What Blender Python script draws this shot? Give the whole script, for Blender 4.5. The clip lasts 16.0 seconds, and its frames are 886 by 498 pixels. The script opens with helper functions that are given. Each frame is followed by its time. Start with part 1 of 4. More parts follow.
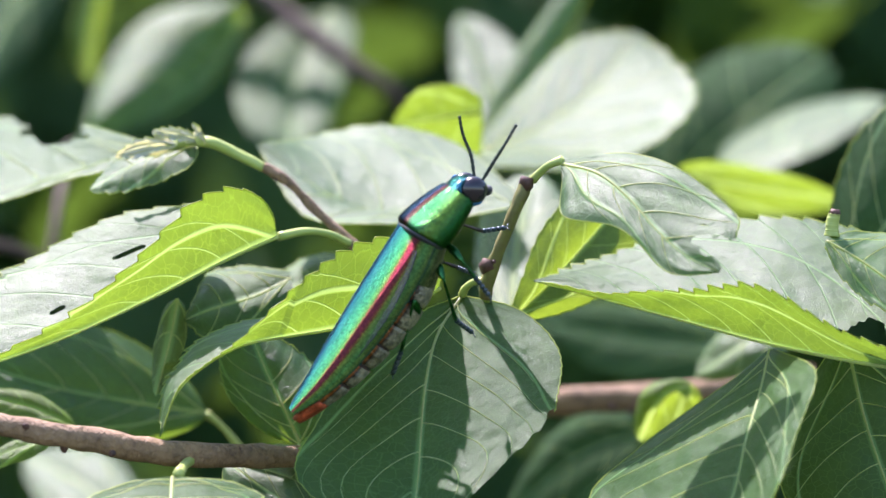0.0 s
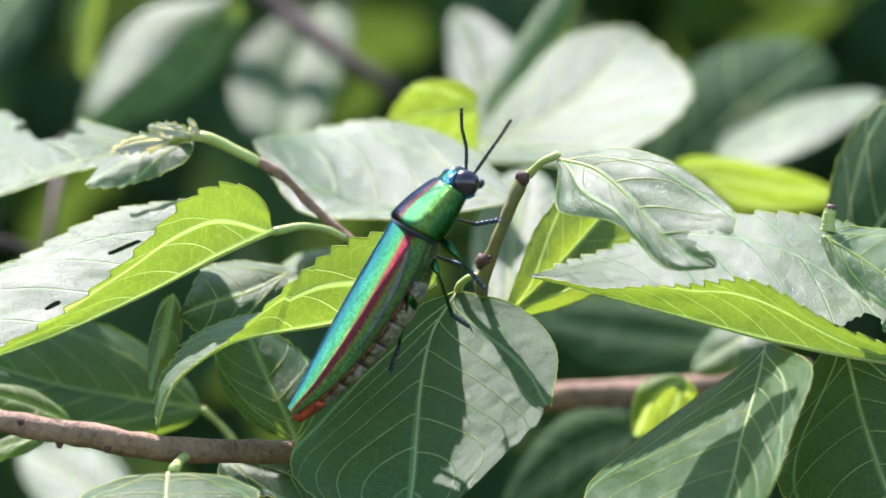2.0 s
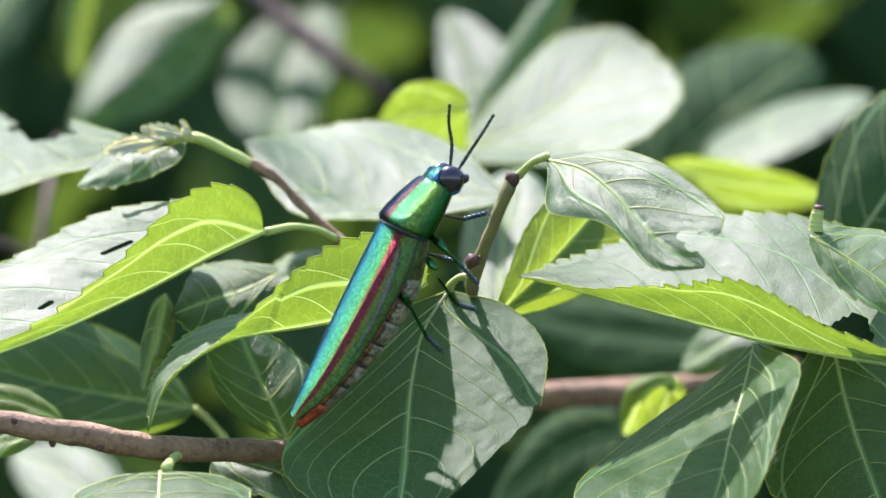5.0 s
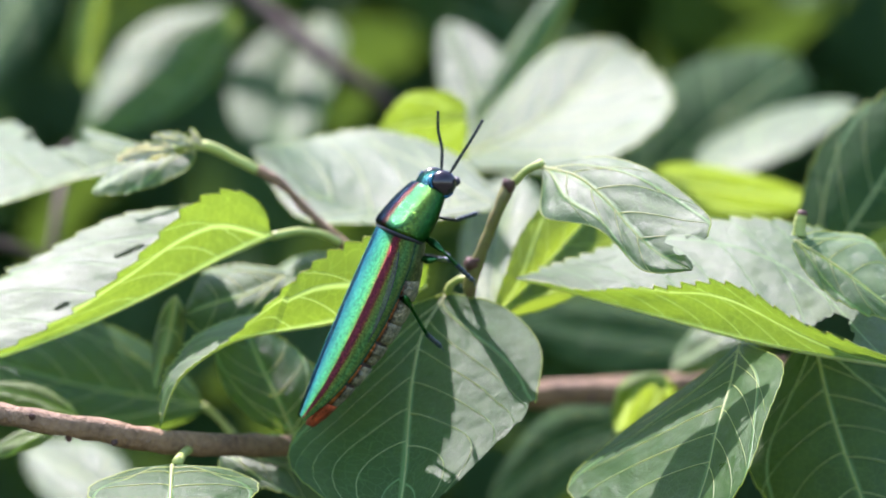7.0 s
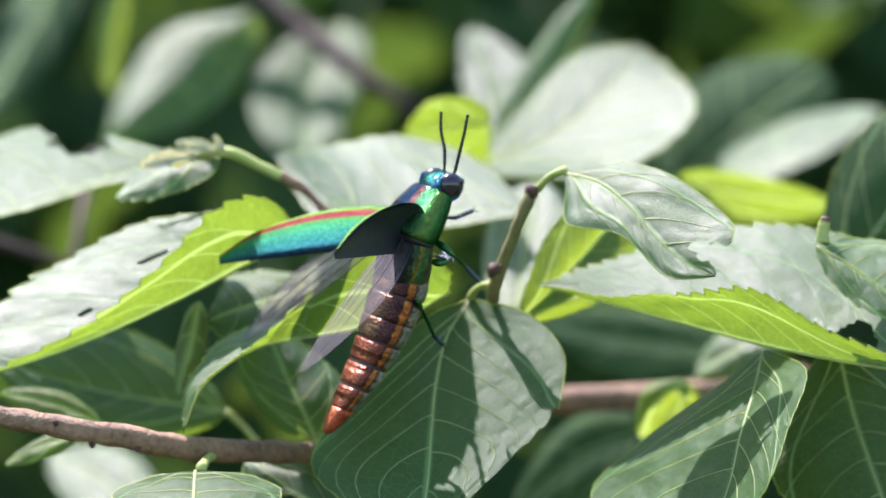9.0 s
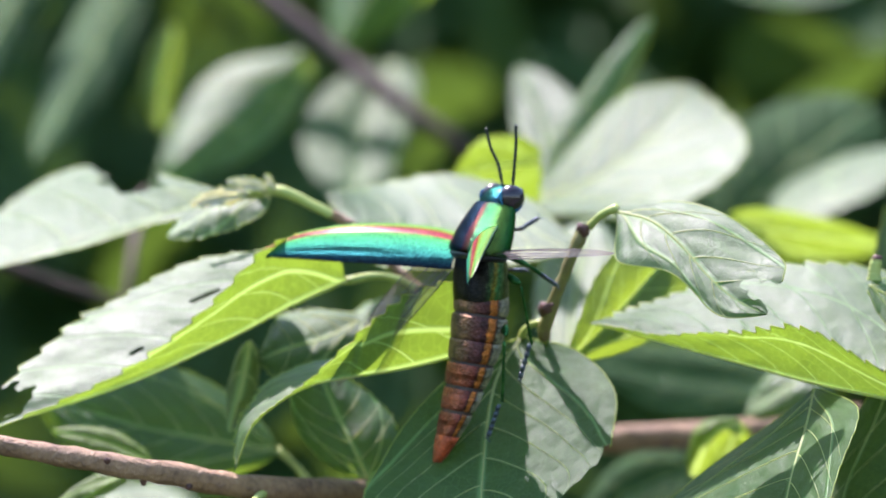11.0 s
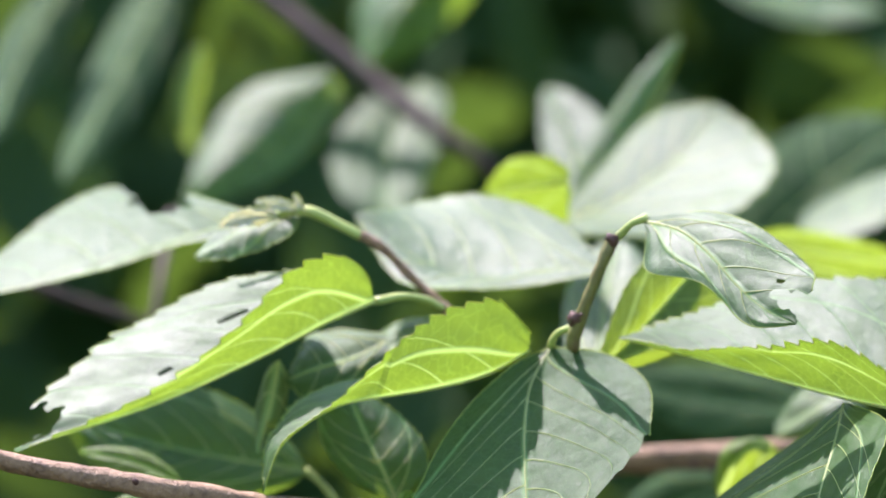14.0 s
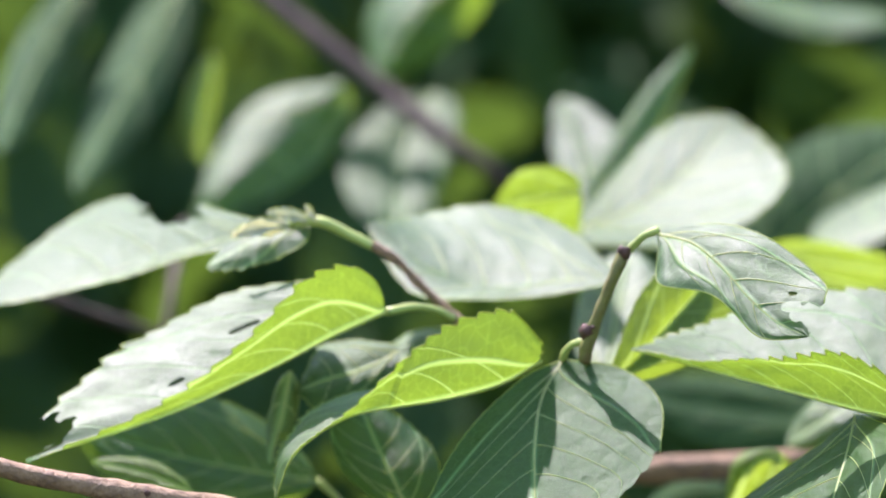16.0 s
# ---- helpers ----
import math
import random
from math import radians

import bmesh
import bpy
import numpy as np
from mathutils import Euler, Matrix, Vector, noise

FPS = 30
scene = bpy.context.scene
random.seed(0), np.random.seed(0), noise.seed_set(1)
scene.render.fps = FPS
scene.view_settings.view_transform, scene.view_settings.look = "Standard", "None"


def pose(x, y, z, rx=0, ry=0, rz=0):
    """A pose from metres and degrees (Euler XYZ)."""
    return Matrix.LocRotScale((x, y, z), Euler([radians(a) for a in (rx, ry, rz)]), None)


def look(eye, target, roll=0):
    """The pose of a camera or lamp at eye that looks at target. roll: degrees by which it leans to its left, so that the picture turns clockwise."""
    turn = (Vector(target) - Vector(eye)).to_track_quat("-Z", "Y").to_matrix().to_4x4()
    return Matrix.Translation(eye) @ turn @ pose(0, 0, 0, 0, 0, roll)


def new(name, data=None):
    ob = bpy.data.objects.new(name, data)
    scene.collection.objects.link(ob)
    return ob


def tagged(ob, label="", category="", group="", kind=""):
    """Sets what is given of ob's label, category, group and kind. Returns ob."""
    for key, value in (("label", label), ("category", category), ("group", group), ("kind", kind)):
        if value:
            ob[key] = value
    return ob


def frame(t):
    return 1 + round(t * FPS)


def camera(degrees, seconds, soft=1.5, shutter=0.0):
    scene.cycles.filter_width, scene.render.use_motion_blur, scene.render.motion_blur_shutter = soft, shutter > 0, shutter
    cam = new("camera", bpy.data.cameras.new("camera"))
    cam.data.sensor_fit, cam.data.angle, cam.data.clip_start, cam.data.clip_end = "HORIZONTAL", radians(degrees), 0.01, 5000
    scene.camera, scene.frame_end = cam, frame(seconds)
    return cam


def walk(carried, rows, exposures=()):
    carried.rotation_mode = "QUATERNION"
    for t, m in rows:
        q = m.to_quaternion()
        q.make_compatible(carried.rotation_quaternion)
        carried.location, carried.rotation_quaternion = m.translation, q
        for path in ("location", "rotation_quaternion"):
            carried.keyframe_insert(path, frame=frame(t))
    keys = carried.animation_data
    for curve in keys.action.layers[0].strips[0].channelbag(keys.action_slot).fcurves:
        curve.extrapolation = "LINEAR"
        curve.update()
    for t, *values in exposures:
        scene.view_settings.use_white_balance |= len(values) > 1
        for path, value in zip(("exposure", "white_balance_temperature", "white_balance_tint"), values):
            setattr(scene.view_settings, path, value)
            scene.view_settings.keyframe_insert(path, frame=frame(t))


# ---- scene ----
# All lengths below are in millimetres and turned into metres by MM.
MM = 0.001

# ---- camera: a long lens half a metre from the twig, panned and drawn back a little ----
cam = camera(12, 16.0, soft=1.5, shutter=0.4)
cam.data.dof.use_dof = True
cam.data.dof.focus_distance = 0.532
cam.data.dof.aperture_fstop = 19.0
cam.data.dof.aperture_blades = 7


def aim(back, yaw, pitch):
    """The camera at that distance (mm), turned to its left and up by degrees."""
    return pose(0, -back * MM, 0, 90 + pitch, 0, yaw)


walk(cam, [
    (0, aim(533.6, 0.103, 0.054)),
    (0.5, aim(533.6, 0.081, 0.011)),
    (1, aim(533.5, 0.067, -0.009)),
    (1.5, aim(533.5, 0.054, -0.017)),
    (2, aim(532.9, 0.046, -0.011)),
    (2.5, aim(533.2, 0.032, -0.008)),
    (3, aim(533.0, 0.017, -0.008)),
    (3.5, aim(533.0, -0.000, 0.000)),
    (4, aim(532.6, -0.034, -0.009)),
    (6.5, aim(555.0, -0.102, 0.012)),
    (7, aim(560.5, -0.090, 0.039)),
    (7.5, aim(560.5, -0.069, 0.071)),
    (8, aim(560.5, -0.022, 0.093)),
    (8.5, aim(560.5, 0.099, 0.102)),
    (9, aim(560.5, 0.225, 0.125)),
    (9.5, aim(560.5, 0.449, 0.196)),
    (10, aim(560.5, 0.646, 0.357)),
    (10.2, aim(560.5, 0.722, 0.438)),
    (12.3, aim(560.5, 1.083, 0.860)),
    (12.5, aim(560.5, 1.114, 0.906)),
    (13, aim(560.5, 1.167, 0.937)),
    (13.5, aim(560.5, 1.236, 0.941)),
    (14, aim(560.5, 1.306, 0.925)),
    (14.5, aim(560.5, 1.390, 0.918)),
    (15, aim(560.5, 1.425, 0.964)),
    (15.5, aim(560.5, 1.436, 1.025)),
    (16, aim(560.5, 1.463, 1.068)),
])

# ---- sky and sun ----
SUN = Vector((-0.29, 0.36, 0.89)).normalized()
world = bpy.data.worlds.new("sky")
scene.world = world
world.use_nodes = True
wn = world.node_tree
bg = wn.nodes["Background"]
sky = wn.nodes.new("ShaderNodeTexSky")
sky.sky_type, sky.sun_disc = "NISHITA", False
sky.sun_elevation = math.asin(SUN.z)
sky.sun_rotation = math.atan2(SUN.x, SUN.y)
wn.links.new(sky.outputs[0], bg.inputs[0])
bg.inputs[1].default_value = 0.15
scene.view_settings.exposure = 1.49
sun = new("sun", bpy.data.lights.new("sun", "SUN"))
sun.data.energy, sun.data.angle, sun.data.color = 5.2, radians(0.6), (1.0, 0.865, 0.975)
sun.matrix_world = look(SUN * 3, (0, 0, 0))


# ---- materials ----
def material(name):
    m = bpy.data.materials.new(name)
    m.use_nodes = True
    nt = m.node_tree
    nt.nodes.clear()
    out = nt.nodes.new("ShaderNodeOutputMaterial")
    return m, nt, out


def node(nt, kind, **inputs):
    n = nt.nodes.new("ShaderNode" + kind)
    for key, value in inputs.items():
        n.inputs[key.replace("_", " ")].default_value = value
    return n


def ramp(nt, source, stops):
    n = nt.nodes.new("ShaderNodeValToRGB")
    e = n.color_ramp.elements
    while len(e) < len(stops):
        e.new(0.5)
    for el, (p, c) in zip(e, stops):
        el.position, el.color = p, (*c, 1)
    nt.links.new(source, n.inputs[0])
    return n.outputs[0]


def mixed(nt, fac, a, b, mode="MIX"):
    n = nt.nodes.new("ShaderNodeMix")
    n.data_type, n.blend_type = "RGBA", mode
    for sock, v in ((n.inputs[0], fac), (n.inputs[6], a), (n.inputs[7], b)):
        if isinstance(v, (int, float)):
            sock.default_value = v
        elif isinstance(v, tuple):
            sock.default_value = (*v, 1)
        else:
            nt.links.new(v, sock)
    return n.outputs[2]


def leaf_material(name, face, thick, glow, rough, share, spec=1.0):
    """face: colour of the lamina, thick: darker patches, glow: colour of light that passes through."""
    m, nt, out = material(name)
    uv = nt.nodes.new("ShaderNodeUVMap")
    uv.uv_map = "UVMap"
    info = nt.nodes.new("ShaderNodeObjectInfo")
    net = node(nt, "TexVoronoi", Scale=9.0)
    net.feature = "DISTANCE_TO_EDGE"
    fine = node(nt, "TexVoronoi", Scale=26.0)
    fine.feature = "DISTANCE_TO_EDGE"
    blot = node(nt, "TexNoise", Scale=2.2, Detail=5.0, Roughness=0.6)
    grain = node(nt, "TexNoise", Scale=70.0, Detail=3.0)
    warp = node(nt, "TexNoise", Scale=5.0, Detail=2.0)
    nt.links.new(uv.outputs[0], warp.inputs["Vector"])
    bent = mixed(nt, 0.06, uv.outputs[0], warp.outputs["Color"])
    for n in (net, fine):
        nt.links.new(bent, n.inputs["Vector"])
    for n in (blot, grain):
        nt.links.new(uv.outputs[0], n.inputs["Vector"])
    lines = ramp(nt, net.outputs["Distance"], [(0.0, (1, 1, 1)), (0.05, (0, 0, 0))])
    hair = ramp(nt, fine.outputs["Distance"], [(0.0, (1, 1, 1)), (0.10, (0, 0, 0))])
    patch = ramp(nt, blot.outputs["Fac"], [(0.35, (0, 0, 0)), (0.68, (1, 1, 1))])
    col = mixed(nt, patch, thick, face)
    col = mixed(nt, lines, col, tuple(min(1, c * 1.4 + 0.01) for c in face))
    vein = nt.nodes.new("ShaderNodeAttribute")
    vein.attribute_name = "vein"
    parts = nt.nodes.new("ShaderNodeSeparateXYZ")
    nt.links.new(vein.outputs["Vector"], parts.inputs[0])

    def calc(op, x, y=0.0, z=0.0):
        c = nt.nodes.new("ShaderNodeMath")
        c.operation = op
        for sock, v in zip(c.inputs, (x, y, z)):
            if isinstance(v, (int, float)):
                sock.default_value = v
            else:
                nt.links.new(v, sock)
        return c.outputs[0]

    # distance from the next vein, in half widths of that vein
    side_vein = calc("DIVIDE", calc("ABSOLUTE", calc("SUBTRACT", calc("FRACT", parts.outputs[0]), 0.5)), 0.019)
    low_vein = calc("DIVIDE", calc("ABSOLUTE", calc("SUBTRACT", parts.outputs[1], 50.0)), 0.19)
    mid_vein = calc("DIVIDE", calc("ABSOLUTE", calc("SUBTRACT", parts.outputs[2], 50.0)), 0.34)
    nearest = calc("MULTIPLY", calc("MINIMUM", calc("MINIMUM", side_vein, low_vein), mid_vein), 0.4)
    ridge = ramp(nt, nearest, [(0.22, (1, 1, 1)), (0.62, (0, 0, 0))])
    col = mixed(nt, ridge, col, tuple(min(0.45, c * 2.2 + 0.02) for c in face))
    shade = ramp(nt, info.outputs["Random"], [(0.0, (0.86, 0.9, 0.86)), (1.0, (1.12, 1.08, 1.1))])
    col = mixed(nt, 1.0, col, shade, "MULTIPLY")
    through_col = mixed(nt, lines, mixed(nt, patch, tuple(c * 0.8 for c in glow), glow), tuple(min(1, c * 1.15) for c in glow))
    through_col = mixed(nt, hair, through_col, tuple(c * 0.9 for c in glow))
    through_col = mixed(nt, ridge, through_col, tuple(min(1, c * 1.5 + 0.12) for c in glow))
    through_col = mixed(nt, 1.0, through_col, shade, "MULTIPLY")
    pucker = node(nt, "TexNoise", Scale=2.6, Detail=1.0)
    pore = node(nt, "TexNoise", Scale=62.0, Detail=3.0)
    for n in (pucker, pore):
        nt.links.new(uv.outputs[0], n.inputs["Vector"])
    height = calc("MULTIPLY_ADD", pucker.outputs["Fac"], 2.7, calc("MULTIPLY_ADD", lines, -0.14, calc("MULTIPLY_ADD", ridge, -0.5, calc("MULTIPLY", pore.outputs["Fac"], 0.62))))
    bump = node(nt, "Bump", Strength=1.0, Distance=0.00018)
    nt.links.new(height, bump.inputs["Height"])
    gloss = ramp(nt, blot.outputs["Fac"], [(0.32, (rough * 0.82,) * 3), (0.66, (rough * 1.25,) * 3)])
    p = node(nt, "BsdfPrincipled")
    p.inputs["Specular IOR Level"].default_value = spec
    nt.links.new(col, p.inputs["Base Color"])
    nt.links.new(gloss, p.inputs["Roughness"])
    nt.links.new(bump.outputs[0], p.inputs["Normal"])
    tr = node(nt, "BsdfTranslucent")
    nt.links.new(through_col, tr.inputs["Color"])
    nt.links.new(bump.outputs[0], tr.inputs["Normal"])
    mix = nt.nodes.new("ShaderNodeMixShader")
    mix.inputs[0].default_value = share
    nt.links.new(p.outputs[0], mix.inputs[1])
    nt.links.new(tr.outputs[0], mix.inputs[2])
    nt.links.new(mix.outputs[0], out.inputs[0])
    return m


LEAF = leaf_material("mature_leaf", (0.066, 0.150, 0.036), (0.043, 0.110, 0.024), (0.259, 0.407, 0.033), 0.38, 0.40, 0.62)
LEATHERY = leaf_material("leathery_leaf", (0.052, 0.118, 0.034), (0.035, 0.090, 0.024), (0.220, 0.330, 0.030), 0.33, 0.32, 0.27)
SILVERY = leaf_material("silvery_leaf", (0.070, 0.151, 0.038), (0.048, 0.115, 0.026), (0.259, 0.407, 0.033), 0.46, 0.40, 0.95)
PALE = leaf_material("pale_leaf", (0.080, 0.148, 0.048), (0.052, 0.112, 0.030), (0.30, 0.40, 0.05), 0.42, 0.36, 0.8)
BUDLEAF = leaf_material("unfolding_leaf", (0.42, 0.40, 0.20), (0.32, 0.33, 0.14), (0.45, 0.45, 0.16), 0.45, 0.35, 0.6)
DULL = leaf_material("dull_leaf", (0.060, 0.126, 0.034), (0.041, 0.096, 0.024), (0.143, 0.231, 0.022), 0.45, 0.34, 0.4)
YOUNG = leaf_material("young_leaf", (0.11, 0.18, 0.03), (0.085, 0.15, 0.025), (0.26, 0.38, 0.03), 0.42, 0.50, 0.6)
# for leaves at the back: shade put into darker colours and little gloss
SHADED_LEAF = leaf_material("shaded_leaf", (0.045, 0.093, 0.036), (0.027, 0.066, 0.024), (0.106, 0.188, 0.022), 0.62, 0.32, 0.08)
HEDGE = leaf_material("hedge_leaf", (0.056, 0.115, 0.038), (0.038, 0.086, 0.026), (0.110, 0.185, 0.024), 0.62, 0.42, 0.1)


def vein_material(name, face, glow):
    m, nt, out = material(name)
    tc = nt.nodes.new("ShaderNodeTexCoord")
    n = node(nt, "TexNoise", Scale=600.0, Detail=3.0)
    nt.links.new(tc.outputs["Object"], n.inputs["Vector"])
    col = ramp(nt, n.outputs["Fac"], [(0.3, tuple(c * 0.8 for c in face)), (0.7, face)])
    p = node(nt, "BsdfPrincipled", Roughness=0.42)
    nt.links.new(col, p.inputs["Base Color"])
    tr = node(nt, "BsdfTranslucent")
    tr.inputs["Color"].default_value = (*glow, 1)
    mix = nt.nodes.new("ShaderNodeMixShader")
    mix.inputs[0].default_value = 0.5
    nt.links.new(p.outputs[0], mix.inputs[1])
    nt.links.new(tr.outputs[0], mix.inputs[2])
    nt.links.new(mix.outputs[0], out.inputs[0])
    return m


VEIN = vein_material("leaf_vein", (0.46, 0.50, 0.26), (0.85, 0.90, 0.30))
RIM = vein_material("leaf_rim", (0.36, 0.46, 0.12), (0.60, 0.70, 0.12))


def plain(name, base, rough=0.5, metal=0.0, other=None, scale=400.0, bump_mm=0.0, spec=0.5, coat=0.0):
    """A surface mottled between two colours, with relief of that depth."""
    m, nt, out = material(name)
    tc = nt.nodes.new("ShaderNodeTexCoord")
    n = node(nt, "TexNoise", Scale=scale, Detail=6.0, Roughness=0.62)
    big = node(nt, "TexNoise", Scale=scale * 0.17, Detail=3.0)
    nt.links.new(tc.outputs["Object"], n.inputs["Vector"])
    nt.links.new(tc.outputs["Object"], big.inputs["Vector"])
    both = node(nt, "Math")
    both.operation = "MULTIPLY"
    nt.links.new(n.outputs["Fac"], both.inputs[0])
    nt.links.new(big.outputs["Fac"], both.inputs[1])
    col = ramp(nt, both.outputs[0], [(0.12, base), (0.42, other or tuple(c * 0.55 for c in base))])
    p = node(nt, "BsdfPrincipled", Roughness=rough, Metallic=metal)
    p.inputs["Specular IOR Level"].default_value = spec
    p.inputs["Coat Weight"].default_value = coat
    nt.links.new(col, p.inputs["Base Color"])
    if bump_mm:
        b = node(nt, "Bump", Strength=1.0, Distance=bump_mm * MM)
        nt.links.new(n.outputs["Fac"], b.inputs["Height"])
        nt.links.new(b.outputs[0], p.inputs["Normal"])
    nt.links.new(p.outputs[0], out.inputs[0])
    return m


STALK = plain("green_stalk", (0.44, 0.50, 0.15), 0.40, 0, (0.30, 0.38, 0.09), 500, 0.05)
BARK = plain("brown_bark", (0.40, 0.25, 0.14), 0.62, 0, (0.11, 0.06, 0.035), 1100, 0.8)
# bark of stems deep in the shrub, its colour darkened to stand for shade
BARK_SHADED = plain("shaded_bark", (0.085, 0.055, 0.042), 0.75, 0, (0.04, 0.025, 0.02), 600, 0.4)
BARK_GREEN = plain("greenish_bark", (0.20, 0.21, 0.045), 0.6, 0, (0.11, 0.065, 0.028), 500, 0.25)
BUD = plain("dark_bud", (0.13, 0.06, 0.045), 0.6, 0, (0.04, 0.02, 0.02), 1200, 0.2)
FROND = plain("dark_foliage", (0.05, 0.10, 0.04), 0.9, 0, (0.09, 0.16, 0.06), 14, 0, 0.2)
SOIL = plain("leaf_litter", (0.05, 0.06, 0.03), 0.9, 0, (0.03, 0.04, 0.02), 20, 0, 0.2)


# ---- building helpers ----
def mesh_ob(name, bm, mat, smooth=True):
    me = bpy.data.meshes.new(name)
    bm.to_mesh(me)
    bm.free()
    for m in mat if isinstance(mat, (list, tuple)) else [mat]:
        me.materials.append(m)
    if smooth:
        me.polygons.foreach_set("use_smooth", [True] * len(me.polygons))
    return new(name, me)


def part(name, bm, mat, parent, label="", smooth=True):
    ob = mesh_ob(name, bm, mat, smooth)
    ob.parent = parent
    return tagged(ob, label) if label else ob


def thing(name, base, label, category, group=""):
    ob = new(name)
    ob.location = Vector(base) * MM
    ob.empty_display_size = 0.005
    return tagged(ob, label, category, group)


def spline(points, s):
    """A smooth curve through the points, s from 0 to 1."""
    p = [Vector(q) for q in points]
    if len(p) == 1:
        return p[0]
    if len(p) == 2:
        return p[0].lerp(p[1], s)
    k = min(int(s * (len(p) - 1)), len(p) - 2)
    f = s * (len(p) - 1) - k
    a = p[k - 1] if k else p[0] * 2 - p[1]
    d = p[k + 2] if k + 2 < len(p) else p[-1] * 2 - p[-2]
    b, c = p[k], p[k + 1]
    return 0.5 * (2 * b + (c - a) * f + (2 * a - 5 * b + 4 * c - d) * f * f + (3 * b - a - 3 * c + d) * f ** 3)


def tube(bm, path, radius, sides=8, rough=0.0):
    """A closed tube along points in mm; radius(s) in mm."""
    path = [Vector(q) for q in path]
    rings = []
    side = None
    for i, c in enumerate(path):
        t = (path[min(i + 1, len(path) - 1)] - path[max(i - 1, 0)]).normalized()
        if side is None:
            side = t.cross(Vector((0.3, 1, 0.2))).normalized()
        side = (side - t * side.dot(t)).normalized()
        up = t.cross(side)
        r = radius(i / (len(path) - 1))
        ring = []
        for k in range(sides):
            a = 2 * math.pi * k / sides
            w = 1 + rough * noise.noise(c * 0.45 + side * math.cos(a) + up * math.sin(a))
            ring.append(bm.verts.new((c + (side * math.cos(a) + up * math.sin(a)) * r * w) * MM))
        rings.append(ring)
    for r0, r1 in zip(rings, rings[1:]):
        for k in range(sides):
            bm.faces.new((r0[k], r0[(k + 1) % sides], r1[(k + 1) % sides], r1[k]))
    bm.faces.new(rings[0][::-1])
    bm.faces.new(rings[-1])
    return bm


def leaf(label, rib, left, right, mat=None, peak=0.42, full=1.5, teeth=0, tooth=0.55, arch=1.0, bites=(), veins=5,
         stalk=(), fine=1, wave=0.4, group="leaves of the twig", thick=1.0, ribs=(-1, 1), push=0, edges=(), sweep=1.0):
    """A leaf: rib runs from its base to its tip, left and right are the ways from the rib to the two margins (one to three,
    from base to tip) where the blade is widest. bites: (s, w, ds, dw), w < 0 on the left side. push: mm by which it lies further off,
    grown to match. edges: the two margins themselves, in place of the ways to them. sweep: how steeply the side veins
    run forward."""
    mat = mat or LEAF
    if push:
        far = 1 + push / 533
        eye = Vector((0, -533, 0))
        rib, stalk = [[eye + (Vector(q) - eye) * far for q in line] for line in (rib, stalk)]
        left, right = [[Vector(q) * far for q in line] for line in (left, right)]
    base = Vector(rib[0])
    top = thing("leaf", base, label, "leaf", group)
    length = sum((spline(rib, (i + 1) / 20) - spline(rib, i / 20)).length for i in range(20))
    seed = Vector((base.x * 0.37, base.y * 0.71, base.z * 0.53))

    if edges:
        spread = tuple((spline(e, 0.45) - spline(rib, 0.45)).length for e in edges)
    else:
        spread = (Vector(left[len(left) // 2]).length, Vector(right[len(right) // 2]).length)

    def width(s):
        if edges:
            return 1.0
        s = min(max(s, 1e-4), 1 - 1e-4)
        return ((s / peak) ** (peak * full)) * (((1 - s) / (1 - peak)) ** ((1 - peak) * full))

    def saw(s):
        if not teeth or s < 0.05:
            return 0.0
        f = (s * teeth) % 1.0
        big = 0.75 + 0.5 * noise.noise(Vector((int(s * teeth) * 1.7, seed.x, 0)))
        return tooth * big * (f / 0.8 if f < 0.8 else (1 - f) * 5) * min(1, (s - 0.05) * 10) * min(1, (1 - s) * 12)

    def at(s, w):
        c = spline(rib, s)
        way = spline(edges[w > 0], s) - c if edges else spline(left if w < 0 else right, s)
        way = way if way.length > 1e-3 else Vector((0, 0, 1e-3))
        q = abs(w)
        edge = saw(s) * max(0.0, q - 0.86) / 0.14
        tan = (spline(rib, min(s + 0.02, 1)) - spline(rib, max(s - 0.02, 0))).normalized()
        nrm = tan.cross(way)
        nrm = nrm.normalized() if nrm.length > 1e-6 else Vector((0, 0, 1))
        if nrm.dot(Vector((0, -0.5, 1))) < 0:
            nrm = -nrm
        p = c + way * (q * width(s)) + way.normalized() * edge + tan * edge * 0.5
        lift = arch * math.sin(math.pi * min(q, 1.0) ** 0.8) * (min(1, way.length / 6) if edges else width(s))
        lift += wave * q * noise.noise(seed + Vector((s * 5, w * 2.2, 0)))
        lift += 0.12 * abs(math.sin(math.pi * (s - 0.3 * q) * (veins + 1))) * math.sin(math.pi * q) * (veins > 2)
        return p + nrm * lift - base

    def eaten(s, w):
        for bs, bw, ds, dw in bites:
            r = math.hypot((s - bs) / ds, (w - bw) / dw)
            if r < 1 + 0.30 * noise.noise(Vector((s * 23, w * 9, bs * 7))):
                return True
        return False

    def course(s, w):
        """Where a point lies among the veins: count along the side veins, mm from the lowest one, mm from the midrib."""
        q = abs(w)
        side = spread[0] if w < 0 else spread[1]
        f = (q / 0.93) ** 1.21
        s0 = (s - 0.26 * sweep * f) / (1 - 0.13 * sweep * f) - 0.02 - math.copysign(0.012, w)
        k = veins * max(s0 / 0.80, 0.0) ** (1 / 1.1) if veins > 1 else 0.5
        low = 0.80 * (max(s - 0.02, 0) / 0.49) ** 0.63
        return Vector((100.5 + max(k, 0.5), 50 + (q - low) * side * max(width(s), 0.1), 50 + w * side * width(s)))

    n = max(28, teeth * 5) * fine
    m = 10 * fine
    bm = bmesh.new()
    uv = bm.loops.layers.uv.new("UVMap")
    layer = bm.verts.layers.float_vector.new("vein")
    ws = [j / m for j in range(-m, m + 1)]
    grid, flat = [], {}
